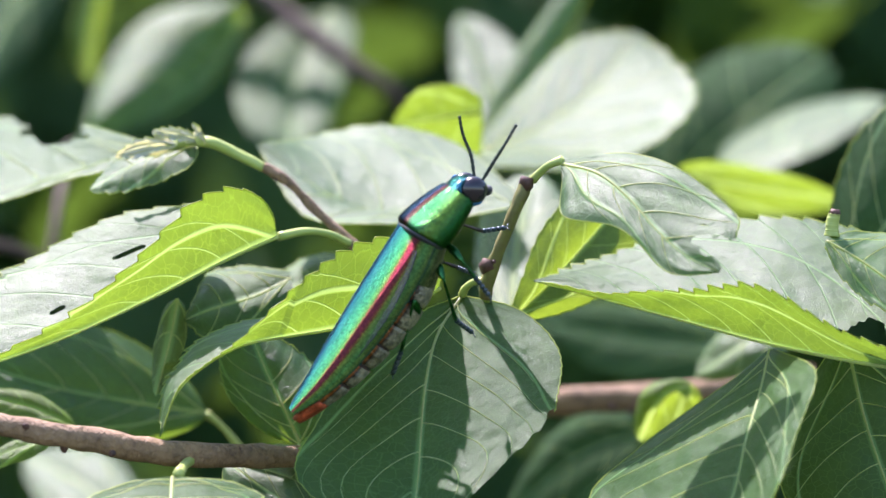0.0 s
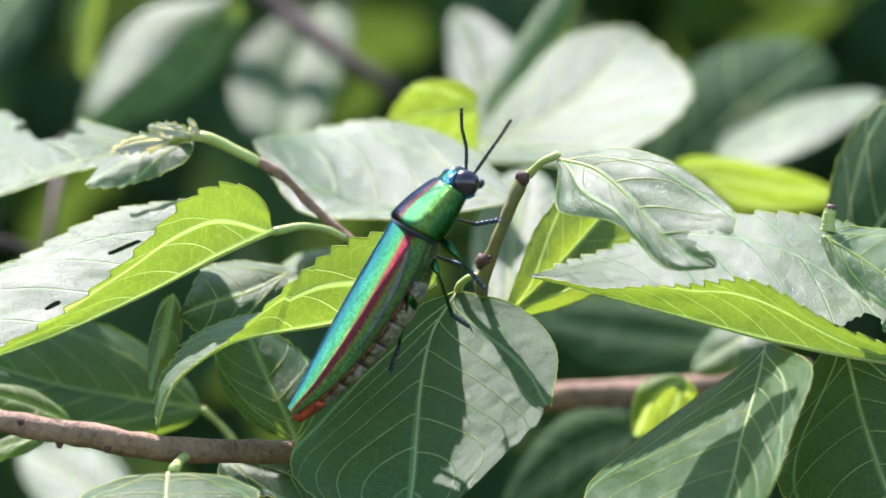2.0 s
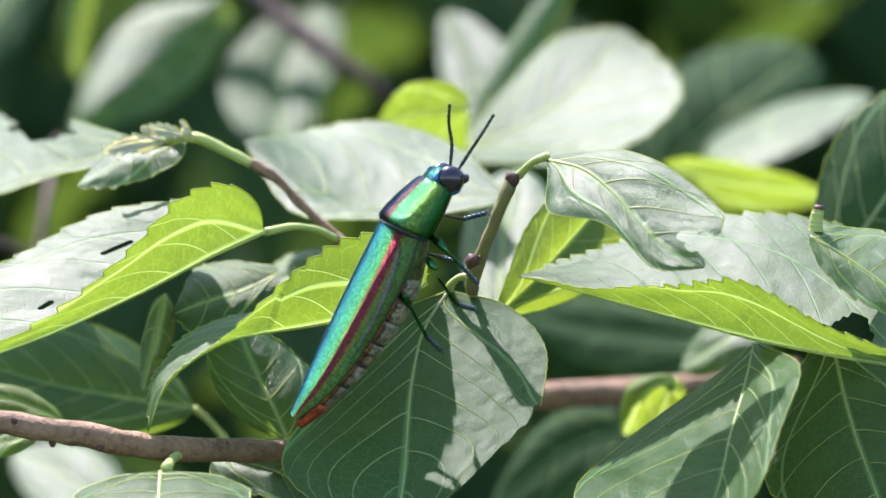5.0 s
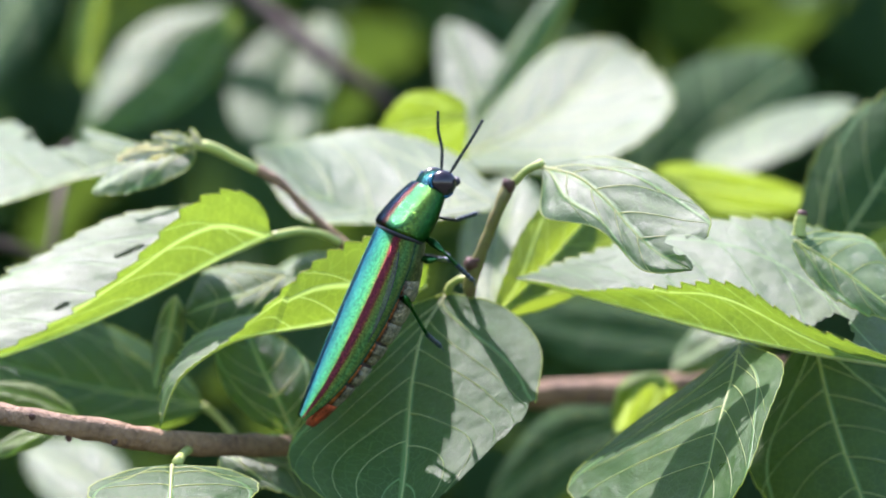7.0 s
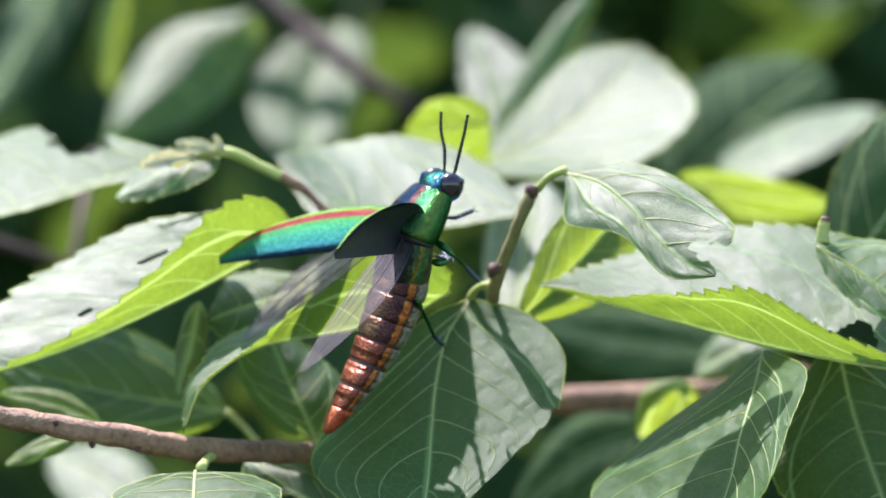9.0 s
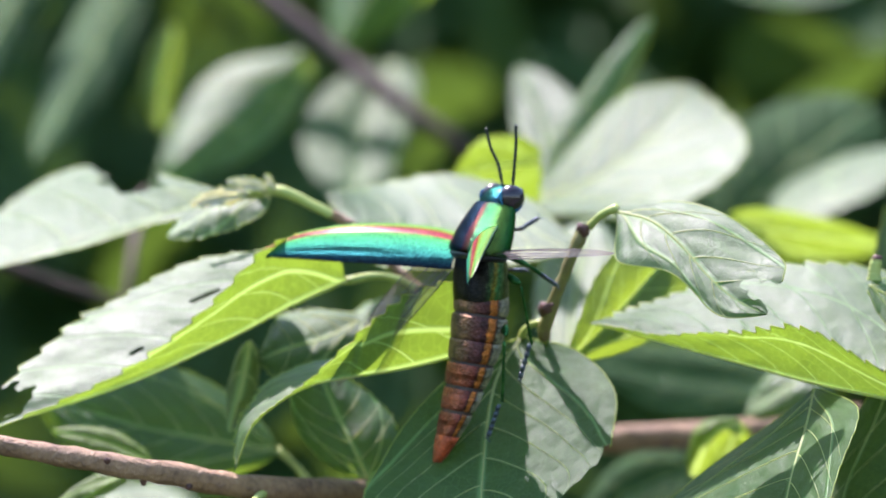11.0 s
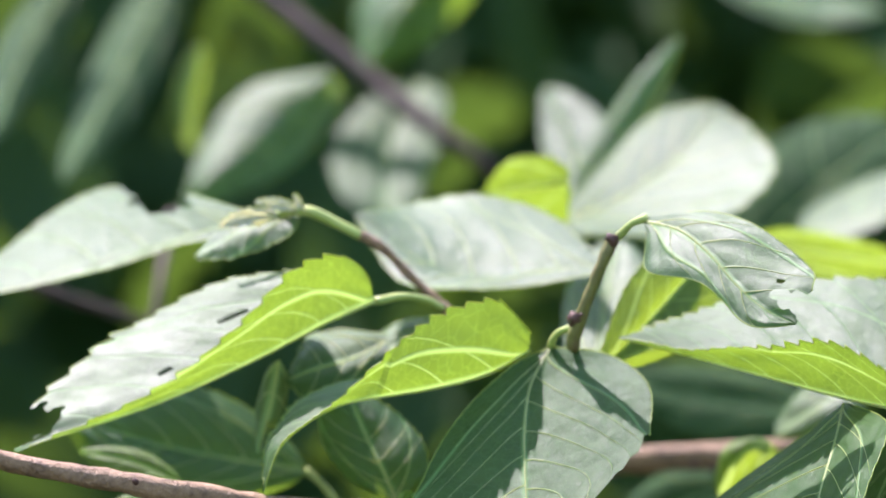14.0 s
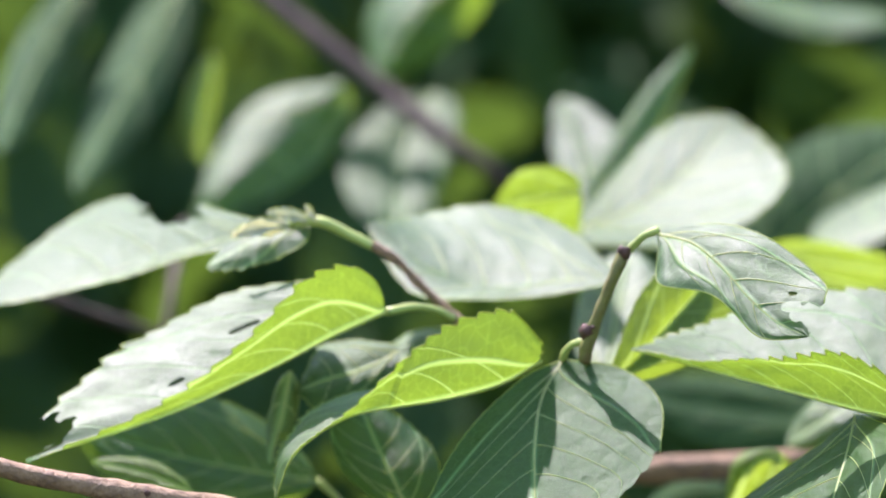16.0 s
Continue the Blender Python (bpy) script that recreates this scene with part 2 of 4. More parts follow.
    for i in range(n + 1):
        s = i / n
        row = []
        for w in ws:
            v = bm.verts.new(at(s, w) * MM)
            flat[v] = ((w * (spread[0] if w < 0 else spread[1]) * width(s)) * 0.1 + seed.x, s * length * 0.1 + seed.z)
            v[layer] = course(s, w)
            row.append(v)
        grid.append(row)
    for i in range(n):
        for j in range(2 * m):
            if bites and eaten((i + 0.5) / n, (ws[j] + ws[j + 1]) / 2):
                continue
            f = bm.faces.new((grid[i][j], grid[i][j + 1], grid[i + 1][j + 1], grid[i + 1][j]))
            for lp in f.loops:
                lp[uv].uv = flat[lp.vert]
    runs = []
    for sgn in (-1, 1):
        for k in range(veins):
            s0 = 0.02 + 0.80 * (k / max(veins, 1)) ** 1.1 + 0.012 * sgn
            reach = (0.50 if k == 0 else 0.26 * sweep) * (1 - 0.5 * s0)
            top_w = 0.80 if k == 0 else 0.93
            runs.append((sgn, k, [(s0 + reach * (q / 14) ** 1.15, sgn * top_w * (q / 14) ** (0.72 if k == 0 else 0.95)) for q in range(15) if s0 + reach * (q / 14) < 0.97]))

    loose = [v for v in bm.verts if not v.link_faces]
    bmesh.ops.delete(bm, geom=loose, context="VERTS")
    if bites:
        for _ in range(3):
            rim = [v for v in bm.verts if v.is_boundary]
            spot = {v: (sum((e.other_vert(v).co for e in v.link_edges if e.is_boundary), Vector()) / 2) for v in rim if sum(e.is_boundary for e in v.link_edges) == 2}
            if not teeth or _ < 1:
                for v, c in spot.items():
                    v.co = v.co.lerp(c, 0.45)
    part("blade", bm, mat, top)

    def whole(path):
        run = []
        for s, w in path:
            if eaten(s, w):
                break
            run.append(at(s, w))
        return run

    run = whole([(i / 30 * 0.985, 0.0) for i in range(31)])
    if len(run) > 3:
        part("midrib", tube(bmesh.new(), run, lambda s: thick * (0.21 * (1 - s) + 0.06), 6), VEIN, top, "pale raised midrib")
    for sgn in (-1, 1):
        for side, k, path in runs:
            run = whole(path) if side == sgn and sgn in ribs else []
            if len(run) > 3:
                r0 = thick * (0.12 if k == 0 else 0.085)
                part("vein", tube(bmesh.new(), run, lambda s: r0 * (1 - 0.72 * s), 5), VEIN, top)
        if fine > 1 or teeth:
            bm = bmesh.new()
            seg = []
            for i in range(n + 1):
                if eaten(min(i / n, 0.999), sgn * 0.97) or i / n > 0.975:
                    if len(seg) > 3:
                        tube(bm, seg, lambda s: 0.09 * thick, 4)
                    seg = []
                else:
                    seg.append(at(i / n, sgn))
            if len(seg) > 3:
                tube(bm, seg, lambda s: 0.09 * thick, 4)
            if len(bm.verts):
                part("margin", bm, RIM, top, "thin yellowish leaf margin")
            else:
                bm.free()
    if stalk:
        path = [spline([Vector(q) - base for q in stalk], i / 14) for i in range(15)]
        part("petiole", tube(bmesh.new(), path, lambda s: thick * (0.44 + 0.16 * abs(2 * s - 1)), 8, 0.1), STALK, top, "smooth yellow-green leaf stalk")
    return top


def branch(name, label, path, radii, mat, knots=0, category="branch", steps=40, rough=0.25, push=0):
    """A woody stem through the points with radii in mm, with small knots on it; push as for a leaf."""
    eye = Vector((0, -533, 0))
    path = [eye + (Vector(q) - eye) * (1 + push / 533) for q in path]
    base = Vector(path[0])
    top = thing(name, base, label, category)
    pts = [spline(path, i / steps) - base for i in range(steps + 1)]

    def rad(s):
        r = spline([(q, 0, 0) for q in radii], s).x
        return r * (1 + 0.10 * noise.noise(Vector((s * 14, base.x, base.z))))

    part("stem", tube(bmesh.new(), pts, rad, 14, rough), mat, top)
    rnd = random.Random(int(abs(base.x) * 10))
    for k in range(knots):
        i = int(rnd.uniform(0.08, 0.92) * steps)
        a = rnd.uniform(0, 6.28)
        r = rad(i / steps)
        side = Vector((0.2 * math.cos(a), -abs(math.cos(a)), math.sin(a))).normalized()
        bm = bmesh.new()
        tube(bm, [pts[i] + side * r * 0.6, pts[i] + side * r * 1.15, pts[i] + side * r * 1.45], lambda s: r * (0.42 - 0.28 * s), 7, 0.3)
        part("knot", bm, BUD, top, "small dark bud scar")
    return top


# ---- the setting: ground below, shrubbery all round ----
def ground():
    bm = bmesh.new()
    bmesh.ops.create_grid(bm, x_segments=24, y_segments=24, size=60)
    for v in bm.verts:
        v.co.z = -1.3 + 0.05 * noise.noise(v.co * 0.8)
    return tagged(mesh_ob("ground", bm, SOIL), "shaded ground with leaf litter under the shrub", "ground", kind="structure")


def backdrop():
    """A curved hedge of dark foliage behind the twig."""
    bm = bmesh.new()
    rows = []
    for i in range(31):
        a = math.radians(-100 + i * 200 / 30)
        col = []
        for j in range(20):
            z = -1.35 + j * 1.72 / 19
            r = 1.10 + 0.10 * noise.noise(Vector((a * 4, z * 5, 0))) + 0.25 * (z + 0.2) ** 2
            col.append(bm.verts.new((r * math.sin(a), r * math.cos(a), z)))
        rows.append(col)
    for a, b in zip(rows, rows[1:]):
        for j in range(19):
            bm.faces.new((a[j], a[j + 1], b[j + 1], b[j]))
    return tagged(mesh_ob("backdrop", bm, FROND), "dark green shrub foliage far behind the twig", "foliage", kind="structure")


def far_leaves(name, count, seed, lo, hi, size, mat, label, tilt):
    """Uncounted leaves of the shrub, as one mesh."""
    rnd = random.Random(seed)
    bm = bmesh.new()
    uv = bm.loops.layers.uv.new("UVMap")
    for _ in range(count):
        c = Vector([rnd.uniform(a, b) for a, b in zip(lo, hi)])
        turn = Euler((rnd.gauss(tilt, 0.5), rnd.gauss(0, 0.6), rnd.uniform(0, 6.28))).to_matrix()
        ln = rnd.uniform(*size)
        wd = ln * rnd.uniform(0.24, 0.32)
        rows = []
        for i in range(7):
            s = i / 6
            w = wd * math.sin(math.pi * min(max(s, 0.03), 0.97) ** 0.8)
            row = []
            for j in (-1, -0.5, 0, 0.5, 1):
                p = Vector((j * w, (s - 0.5) * ln, abs(j) * w * 0.35 - 0.5 * ln * (s - 0.4) ** 2))
                v = bm.verts.new((c + turn @ p) * MM)
                row.append((v, (j * w * 0.1, s * ln * 0.1)))
            rows.append(row)
        for a, b in zip(rows, rows[1:]):
            for j in range(4):
                f = bm.faces.new((a[j][0], a[j + 1][0], b[j + 1][0], b[j][0]))
                for lp, src in zip(f.loops, (a[j], a[j + 1], b[j + 1], b[j])):
                    lp[uv].uv = src[1]
    return tagged(mesh_ob(name, bm, mat), label, "foliage", kind="stuff")


def hedge_leaves(count, seed):
    """Leaves that cover the hedge, as one mesh."""
    rnd = random.Random(seed)
    verts, faces = [], []
    for _ in range(count):
        a, z = math.radians(rnd.uniform(-100, 100)), rnd.uniform(-1.3, 0.36)
        r = 1.06 + 0.10 * noise.noise(Vector((a * 4, z * 5, 0))) + 0.25 * (z + 0.2) ** 2 + rnd.uniform(-0.07, 0.03)
        c = Vector((r * math.sin(a), r * math.cos(a), z))
        turn = Euler((rnd.gauss(0.9, 0.5), rnd.gauss(0, 0.5), rnd.gauss(-a, 0.9))).to_matrix()
        ln = rnd.uniform(0.055, 0.10)
        wd = ln * 0.27
        n0 = len(verts)
        for s, w in ((0, 0.02), (0.25, 0.8), (0.5, 1.0), (0.78, 0.6), (1, 0.02)):
            for j in (-1, 0, 1):
                verts.append(tuple(c + turn @ Vector((j * w * wd, (s - 0.5) * ln, abs(j) * w * wd * 0.3 - 0.4 * ln * (s - 0.4) ** 2))))
        for i in range(4):
            for j in range(2):
                b = n0 + i * 3 + j
                faces.append((b, b + 1, b + 4, b + 3))
    me = bpy.data.meshes.new("hedge_foliage")
    me.from_pydata(verts, [], faces)
    me.materials.append(HEDGE)
    return tagged(new("hedge_foliage", me), "dense dark green leaves of the shrub behind", "foliage", kind="stuff")


ground()
backdrop()
hedge_leaves(5200, 21)
far_leaves("shrub_foliage", 420, 8, (-420, 560, -340), (420, 860, 300), (45, 75), SHADED_LEAF, "dense dark green leaves deep in the shrub", 0.9)

# ---- branches and twigs ----
lower_branch = branch("branch", "thin grey-brown branch lit from above", [(-87.6, -16.0, -13.8), (-74.4, -16.0, -17.3), (-62.1, -15.0, -20.1), (-47.7, -13.0, -22.5), (-34.2, -6.0, -25.1), (-19.1, 8.0, -26.3), (-9.1, 14.0, -27.4)], [1.2, 1.25, 1.35, 1.5, 1.65, 1.45, 1.4], BARK, 5)
rear_branch = branch("branch", "smooth reddish-brown branch behind the leaves", [(6.4, 100.0, -23.0), (16.4, 92.0, -22.0), (28.2, 92.0, -21.4), (39.5, 100.0, -20.5), (56.0, 124.0, -18.8)], [2.1, 2.15, 2.05, 1.7, 1.3], BARK, 2, rough=0.15)
far_branch = branch("branch", "blurred dark brown branch deep in the shrub", [(-68.1, 308.0, 75.7), (-50.7, 300.0, 61.5), (-32.0, 292.0, 46.6), (-20.2, 284.0, 37.3), (-10.3, 284.0, 30.2), (-2.7, 300.0, 20.2)], [2.3, 2.2, 2.0, 1.8, 1.6, 1.3], BARK_SHADED, 1)
left_twig = branch("twig", "slender brown twig carrying young leaves", [(-10.6, 15.0, -0.8), (-12.8, 14.0, 1.2), (-17.9, 14.0, 5.9), (-20.8, 14.0, 9.0), (-24.3, 14.0, 11.2)], [0.75, 0.7, 0.62, 0.6, 0.75], BARK, 3, "twig", push=10)
left_shoot = branch("shoot", "soft yellow-green shoot tip of the twig", [(-24.3, 14.0, 11.1), (-28.2, 14.0, 13.1), (-32.1, 13.0, 14.5), (-37.2, 17.0, 13.9), (-41.4, 20.0, 13.3)], [0.7, 0.75, 0.7, 0.55, 0.25], STALK, 0, "shoot", push=10)
perch_twig = branch("twig", "short cut green twig with a dry stub end", [(4.4, 2.0, -5.7), (4.9, 1.0, -3.1), (6.3, 0.0, 0.8), (8.1, -1.0, 5.4), (9.6, -1.0, 8.9)], [0.85, 0.95, 0.8, 0.78, 0.95], BARK_GREEN, 1, "twig")
for name, path, r in (("stub_end", [(9.5, -1.0, 8.5), (9.6, -1.5, 9.2), (9.7, -1.5, 9.6)], 1.05), ("node", [(4.4, 1.0, -2.1), (4.7, 0.0, -1.5), (4.9, 0.0, -0.8)], 0.98)):
    bm = bmesh.new()
    b0 = perch_twig.location / MM
    tube(bm, [Vector(q) - b0 for q in path], lambda s: r * (0.95 - 0.22 * s), 12, 0.4)
    part(name, bm, BUD, perch_twig, "dry dark brown scar")
cut_stalk = branch("cut_stalk", "pale green cut leaf stalk with a brown end", [(47.9, -4.0, 2.1), (48.0, -4.0, 3.3), (48.2, -4.0, 4.9)], [0.95, 0.85, 0.8], STALK, 0, "stalk")
bm = bmesh.new()
tube(bm, [Vector((48.2, -4.0, 4.8)) - cut_stalk.location / MM, Vector((48.3, -4.0, 5.5)) - cut_stalk.location / MM], lambda s: 0.85 - 0.3 * s, 9, 0.3)
part("dry_end", bm, BUD, cut_stalk, "dry brown end")
far_stem = branch("stem", "thin dark stem in the shade", [(-68.2, 180.0, -3.7), (-67.1, 188.0, 7.8), (-66.6, 204.0, 18.9)], [0.9, 0.9, 0.8], BARK_SHADED, 0)
far_stem_low = branch("stem", "thin dark stem in the shade", [(-87.7, 160.0, 5.7), (-77.9, 172.0, 2.0), (-69.2, 180.0, -0.9)], [1.0, 0.9, 0.8], BARK_SHADED, 0)

# ---- leaves in focus ----
leaf_b = leaf("broad dark green leaf with pale veins and a chewed edge",
              [(1.5, 5.0, -5.4), (-1.8, 1.0, -10.7), (-3.2, -5.0, -17.0), (-3.7, -10.0, -22.8), (-4.1, -15.0, -28.8), (-5.3, -24.0, -37.2)], (), (),
              edges=([(1.5, 5.0, -5.4), (-4.6, 2.0, -8.1), (-11.7, -2.0, -14.2), (-16.6, -5.5, -21.2), (-18.7, -10.0, -28.4), (-5.3, -24.0, -37.2)],
                     [(1.5, 5.0, -5.4), (8.7, 4.0, -7.2), (13.4, -1.0, -11.9), (13.4, -6.0, -17.3), (10.4, -12.0, -23.5), (-5.3, -24.0, -37.2)]),
              teeth=26, tooth=0.20, arch=0.3, veins=6, fine=2, wave=0.2, sweep=2.3, mat=LEATHERY, bites=[(0.80, 1.04, 0.09, 0.16), (0.70, 1.06, 0.06, 0.10), (0.90, 1.0, 0.10, 0.2)],
              stalk=[(1.5, 5.0, -5.4), (1.9, 4.0, -4.5), (3.0, 3.0, -3.7), (4.7, 2.0, -3.5)])
leaf_a = leaf("folded leaf, glossy above and lime below, with a chewed slot",
              [(-21.9, 2.0, 2.1), (-28.8, -1.0, -1.1), (-37.9, -4.0, -5.9), (-51.1, -7.0, -11.8), (-68.5, -11.0, -17.4)],
              [(0.0, -5.9, 9.4), (-1.7, -5.9, 8.5), (-2.4, -4.9, 3.6), (-1.0, -2.9, 1.7), (-0.6, -2.9, 1.0)], [(-4.2, 10.8, 7.2), (-12.9, 12.7, 7.7), (-15.7, 14.7, 12.2)],
              peak=0.36, full=1.35, teeth=15, tooth=1.0, arch=0.6, ribs=(), veins=6, fine=2, mat=SILVERY, wave=1.2, bites=[(0.42, 0.525, 0.045, 0.026), (0.66, 0.325, 0.02, 0.03), (0.97, 0.62, 0.09, 0.42)],
              stalk=[(-22.0, 4.0, 2.1), (-18.4, 6.0, 2.8), (-15.5, 9.0, 2.4), (-13.2, 12.0, 1.2)], push=9)
leaf_r = leaf("folded leaf with a silvery sheen above and a toothed lime underside",
              [(59.8, -14.0, -15.0), (49.0, -11.0, -13.3), (39.4, -8.0, -11.3), (29.8, -4.0, -8.7), (19.4, 3.0, -5.9), (10.6, 9.0, -3.6)], (), (),
              edges=([(59.7, -15.0, -13.9), (48.7, -14.0, -10.1), (38.3, -13.0, -4.5), (29.5, -9.0, -5.1), (20.0, -1.0, -5.1), (10.6, 9.0, -3.6)],
                     [(63.1, 2.0, -8.6), (57.0, 12.0, 1.1), (44.0, 14.0, 4.5), (30.1, 14.0, 2.9), (19.0, 12.0, -1.1), (10.6, 9.0, -3.6)]),
              teeth=24, tooth=1.1, arch=0.5, ribs=(), veins=8, fine=2, mat=SILVERY, wave=0.8, bites=[(0.17, 0.22, 0.05, 0.14), (0.235, 0.16, 0.03, 0.07)])
leaf_t = leaf("drooping chewed leaf with a ragged tip and a hole",
              [(13.9, -4.0, 11.2), (18.4, -8.0, 9.9), (22.1, -12.0, 6.7), (25.4, -16.0, 2.7), (28.7, -19.0, -0.3), (32.7, -22.0, -2.4)], (), (),
              edges=([(14.0, -5.0, 10.0), (14.0, -10.0, 4.6), (19.9, -14.0, 3.4), (23.2, -17.0, 1.1), (26.9, -20.0, -2.5), (32.7, -22.0, -2.4)],
                     [(14.3, -3.0, 11.7), (20.3, -4.0, 12.7), (27.7, -10.0, 11.0), (34.7, -17.0, 5.0), (34.8, -20.0, 2.5), (32.7, -22.0, -2.4)]),
              arch=0.4, veins=5, fine=3, wave=0.6, mat=SILVERY, bites=[(0.66, 0.52, 0.022, 0.07), (0.76, 0.40, 0.045, 0.16), (0.84, 0.55, 0.05, 0.30), (0.90, 0.85, 0.07, 0.35)],
              stalk=[(14.1, -4.0, 11.7), (12.1, -3.0, 10.9), (10.4, -1.0, 9.2)])
leaf_c = leaf("lime-backed toothed leaf with its tip curling down",
              [(-1.3, 6.0, -4.5), (-7.1, 2.0, -7.7), (-14.6, -2.0, -9.6), (-21.2, -5.0, -10.6), (-26.3, -7.0, -11.7), (-30.7, -8.0, -14.2), (-34.0, -9.0, -17.4), (-36.1, -10.0, -23.0)], (), (),
              edges=([(-1.0, 5.0, -2.1), (-5.6, 0.0, 1.9), (-13.0, -4.0, 0.0), (-19.3, -7.0, -4.6), (-26.4, -9.0, -10.9), (-30.5, -9.0, -13.8), (-33.7, -10.0, -16.8), (-36.1, -10.0, -23.0)],
                     [(-1.0, 12.0, -3.4), (-7.3, 12.0, -5.4), (-16.4, 10.0, -7.6), (-25.4, 6.0, -8.4), (-31.7, 2.0, -10.9), (-34.4, -2.0, -14.2), (-36.1, -5.0, -17.5), (-36.1, -10.0, -23.0)]),
              teeth=22, tooth=1.0, arch=0.4, ribs=(), veins=6, fine=2, wave=0.4)
leaf_d = leaf("dull green hanging leaf with pale midrib",
              [(40.0, -5.0, -12.2), (38.2, -15.0, -16.7), (35.9, -22.0, -22.6), (34.0, -27.0, -29.1), (30.3, -32.0, -37.6)], (), (),
              edges=([(39.3, -5.0, -12.6), (32.7, -4.0, -17.7), (23.5, -3.0, -24.8), (17.7, -5.0, -31.9), (30.3, -32.0, -37.6)],
                     [(40.8, -8.0, -12.2), (43.9, -25.0, -14.3), (41.2, -33.0, -21.4), (37.5, -38.0, -29.2), (30.3, -32.0, -37.6)]),
              teeth=16, tooth=0.3, arch=0.3, veins=6, fine=2, wave=0.4, sweep=1.3, mat=LEATHERY)
leaf_k = leaf("dark green hanging leaf in shade",
              [(50.4, 4.0, -10.7), (52.5, 1.0, -21.0), (55.7, -3.0, -31.2), (60.2, -8.0, -43.6)],
              [(-4.9, 3.0, -1.4), (-12.3, 3.9, -2.5), (-10.6, 3.9, -4.2)], [(8.4, 3.0, 1.4), (12.0, 3.9, 2.8), (8.4, 3.9, 1.4)],
              peak=0.45, full=1.2, teeth=15, tooth=0.35, veins=6, fine=2, mat=DULL)
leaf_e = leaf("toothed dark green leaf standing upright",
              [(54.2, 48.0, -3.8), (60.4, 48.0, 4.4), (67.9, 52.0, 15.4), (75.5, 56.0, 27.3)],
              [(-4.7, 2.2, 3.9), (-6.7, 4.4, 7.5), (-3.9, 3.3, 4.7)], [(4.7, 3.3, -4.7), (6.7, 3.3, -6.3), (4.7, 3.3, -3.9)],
              peak=0.40, full=1.2, teeth=13, tooth=0.6, veins=5, mat=SHADED_LEAF)
leaf_e2 = leaf("curled green leaf with a pale midrib",
               [(47.0, -6.0, 1.5), (50.8, -7.0, -0.7), (55.3, -9.0, -4.0), (61.5, -12.0, -9.1)], (), (),
               edges=([(47.7, -4.0, 2.0), (53.4, 2.0, 2.7), (58.6, 0.0, 0.7), (61.5, -12.0, -9.1)], [(46.7, -7.0, 0.7), (49.2, -9.0, -3.5), (54.6, -11.0, -7.4), (61.5, -12.0, -9.1)]),
               teeth=9, tooth=0.5, veins=4, fine=2, mat=SILVERY, arch=0.4)
leaf_f = leaf("young lime leaf standing behind the chewed leaf",
              [(7.8, 18.0, -8.8), (12.3, 20.0, -4.7), (16.9, 24.0, 0.1), (21.3, 28.0, 5.2), (23.0, 28.0, 8.3)],
              [(-1.9, -1.1, 1.5), (-3.8, -3.2, 4.5), (-2.6, -2.1, 3.3)], [(3.0, 2.1, -2.7), (5.0, 2.1, -4.2), (3.8, 2.1, -3.0)],
              peak=0.55, full=1.2, teeth=14, tooth=0.35, mat=YOUNG, ribs=(), veins=6, fine=1, stalk=[(7.8, 18.0, -8.8), (6.6, 15.0, -9.3), (4.9, 8.0, -7.5), (4.6, 3.0, -5.0)])

leaf("tiny curled lime leaflet at the edge of the broad leaf", [(-16.5, -2.0, -23.6), (-17.5, -3.0, -24.1), (-18.5, -5.0, -25.4)], [(-0.9, 0.2, 0.5)], [(0.8, -0.3, -0.5)], veins=2, mat=YOUNG, ribs=(), wave=0.6, teeth=6, thick=0.6)

# ---- leaves just behind the focus ----
leaf_p = leaf("pale shiny leaf with a brownish midrib",
              [(8.6, 48.0, 6.6), (-0.8, 50.0, 6.1), (-10.6, 50.0, 5.4), (-18.9, 52.0, 9.2), (-27.3, 58.0, 15.1)], (), (), edges=([(9.1, 56.0, 8.4), (1.7, 70.0, 15.3), (-9.3, 74.0, 18.3), (-21.2, 72.0, 16.5), (-27.3, 58.0, 15.1)], [(8.1, 44.0, 6.2), (-0.8, 44.0, 4.6), (-10.5, 42.0, 3.8), (-20.2, 44.0, 5.4), (-27.3, 58.0, 15.1)]), teeth=13, tooth=0.6, veins=5, mat=PALE)
leaf_n = leaf("pale leaf upright behind the cut twig",
              [(8.5, 68.0, -10.8), (9.6, 84.0, 0.1), (12.0, 100.0, 12.0)], [(-5.9, 5.9, 1.7)], [(7.2, -1.2, 1.3)], peak=0.5, full=1.2, veins=4, mat=PALE)
leaf_g = leaf("silvery leaf of the young shoot with a chewed edge",
              [(-36.5, 18.0, 13.5), (-49.5, 32.0, 10.8), (-64.1, 40.0, 7.0), (-80.8, 44.0, 3.2)],
              [(-4.6, 16.2, 3.1), (-8.5, 36.8, 10.4), (-6.2, 26.0, 6.2)], [(-0.4, -4.3, -0.9)], peak=0.5, full=0.9, teeth=13, tooth=0.8, veins=5, mat=PALE, bites=[(0.34, -0.95, 0.12, 0.55)], push=12)
leaf_g2 = leaf("small young leaf below the shoot",
               [(-33.0, 15.0, 13.9), (-40.1, 17.0, 12.0), (-47.2, 18.0, 8.2)], [(-1.8, 9.3, 1.5)], [(1.8, -4.1, -2.7)], full=1.2, teeth=9, veins=4, mat=PALE, push=10)
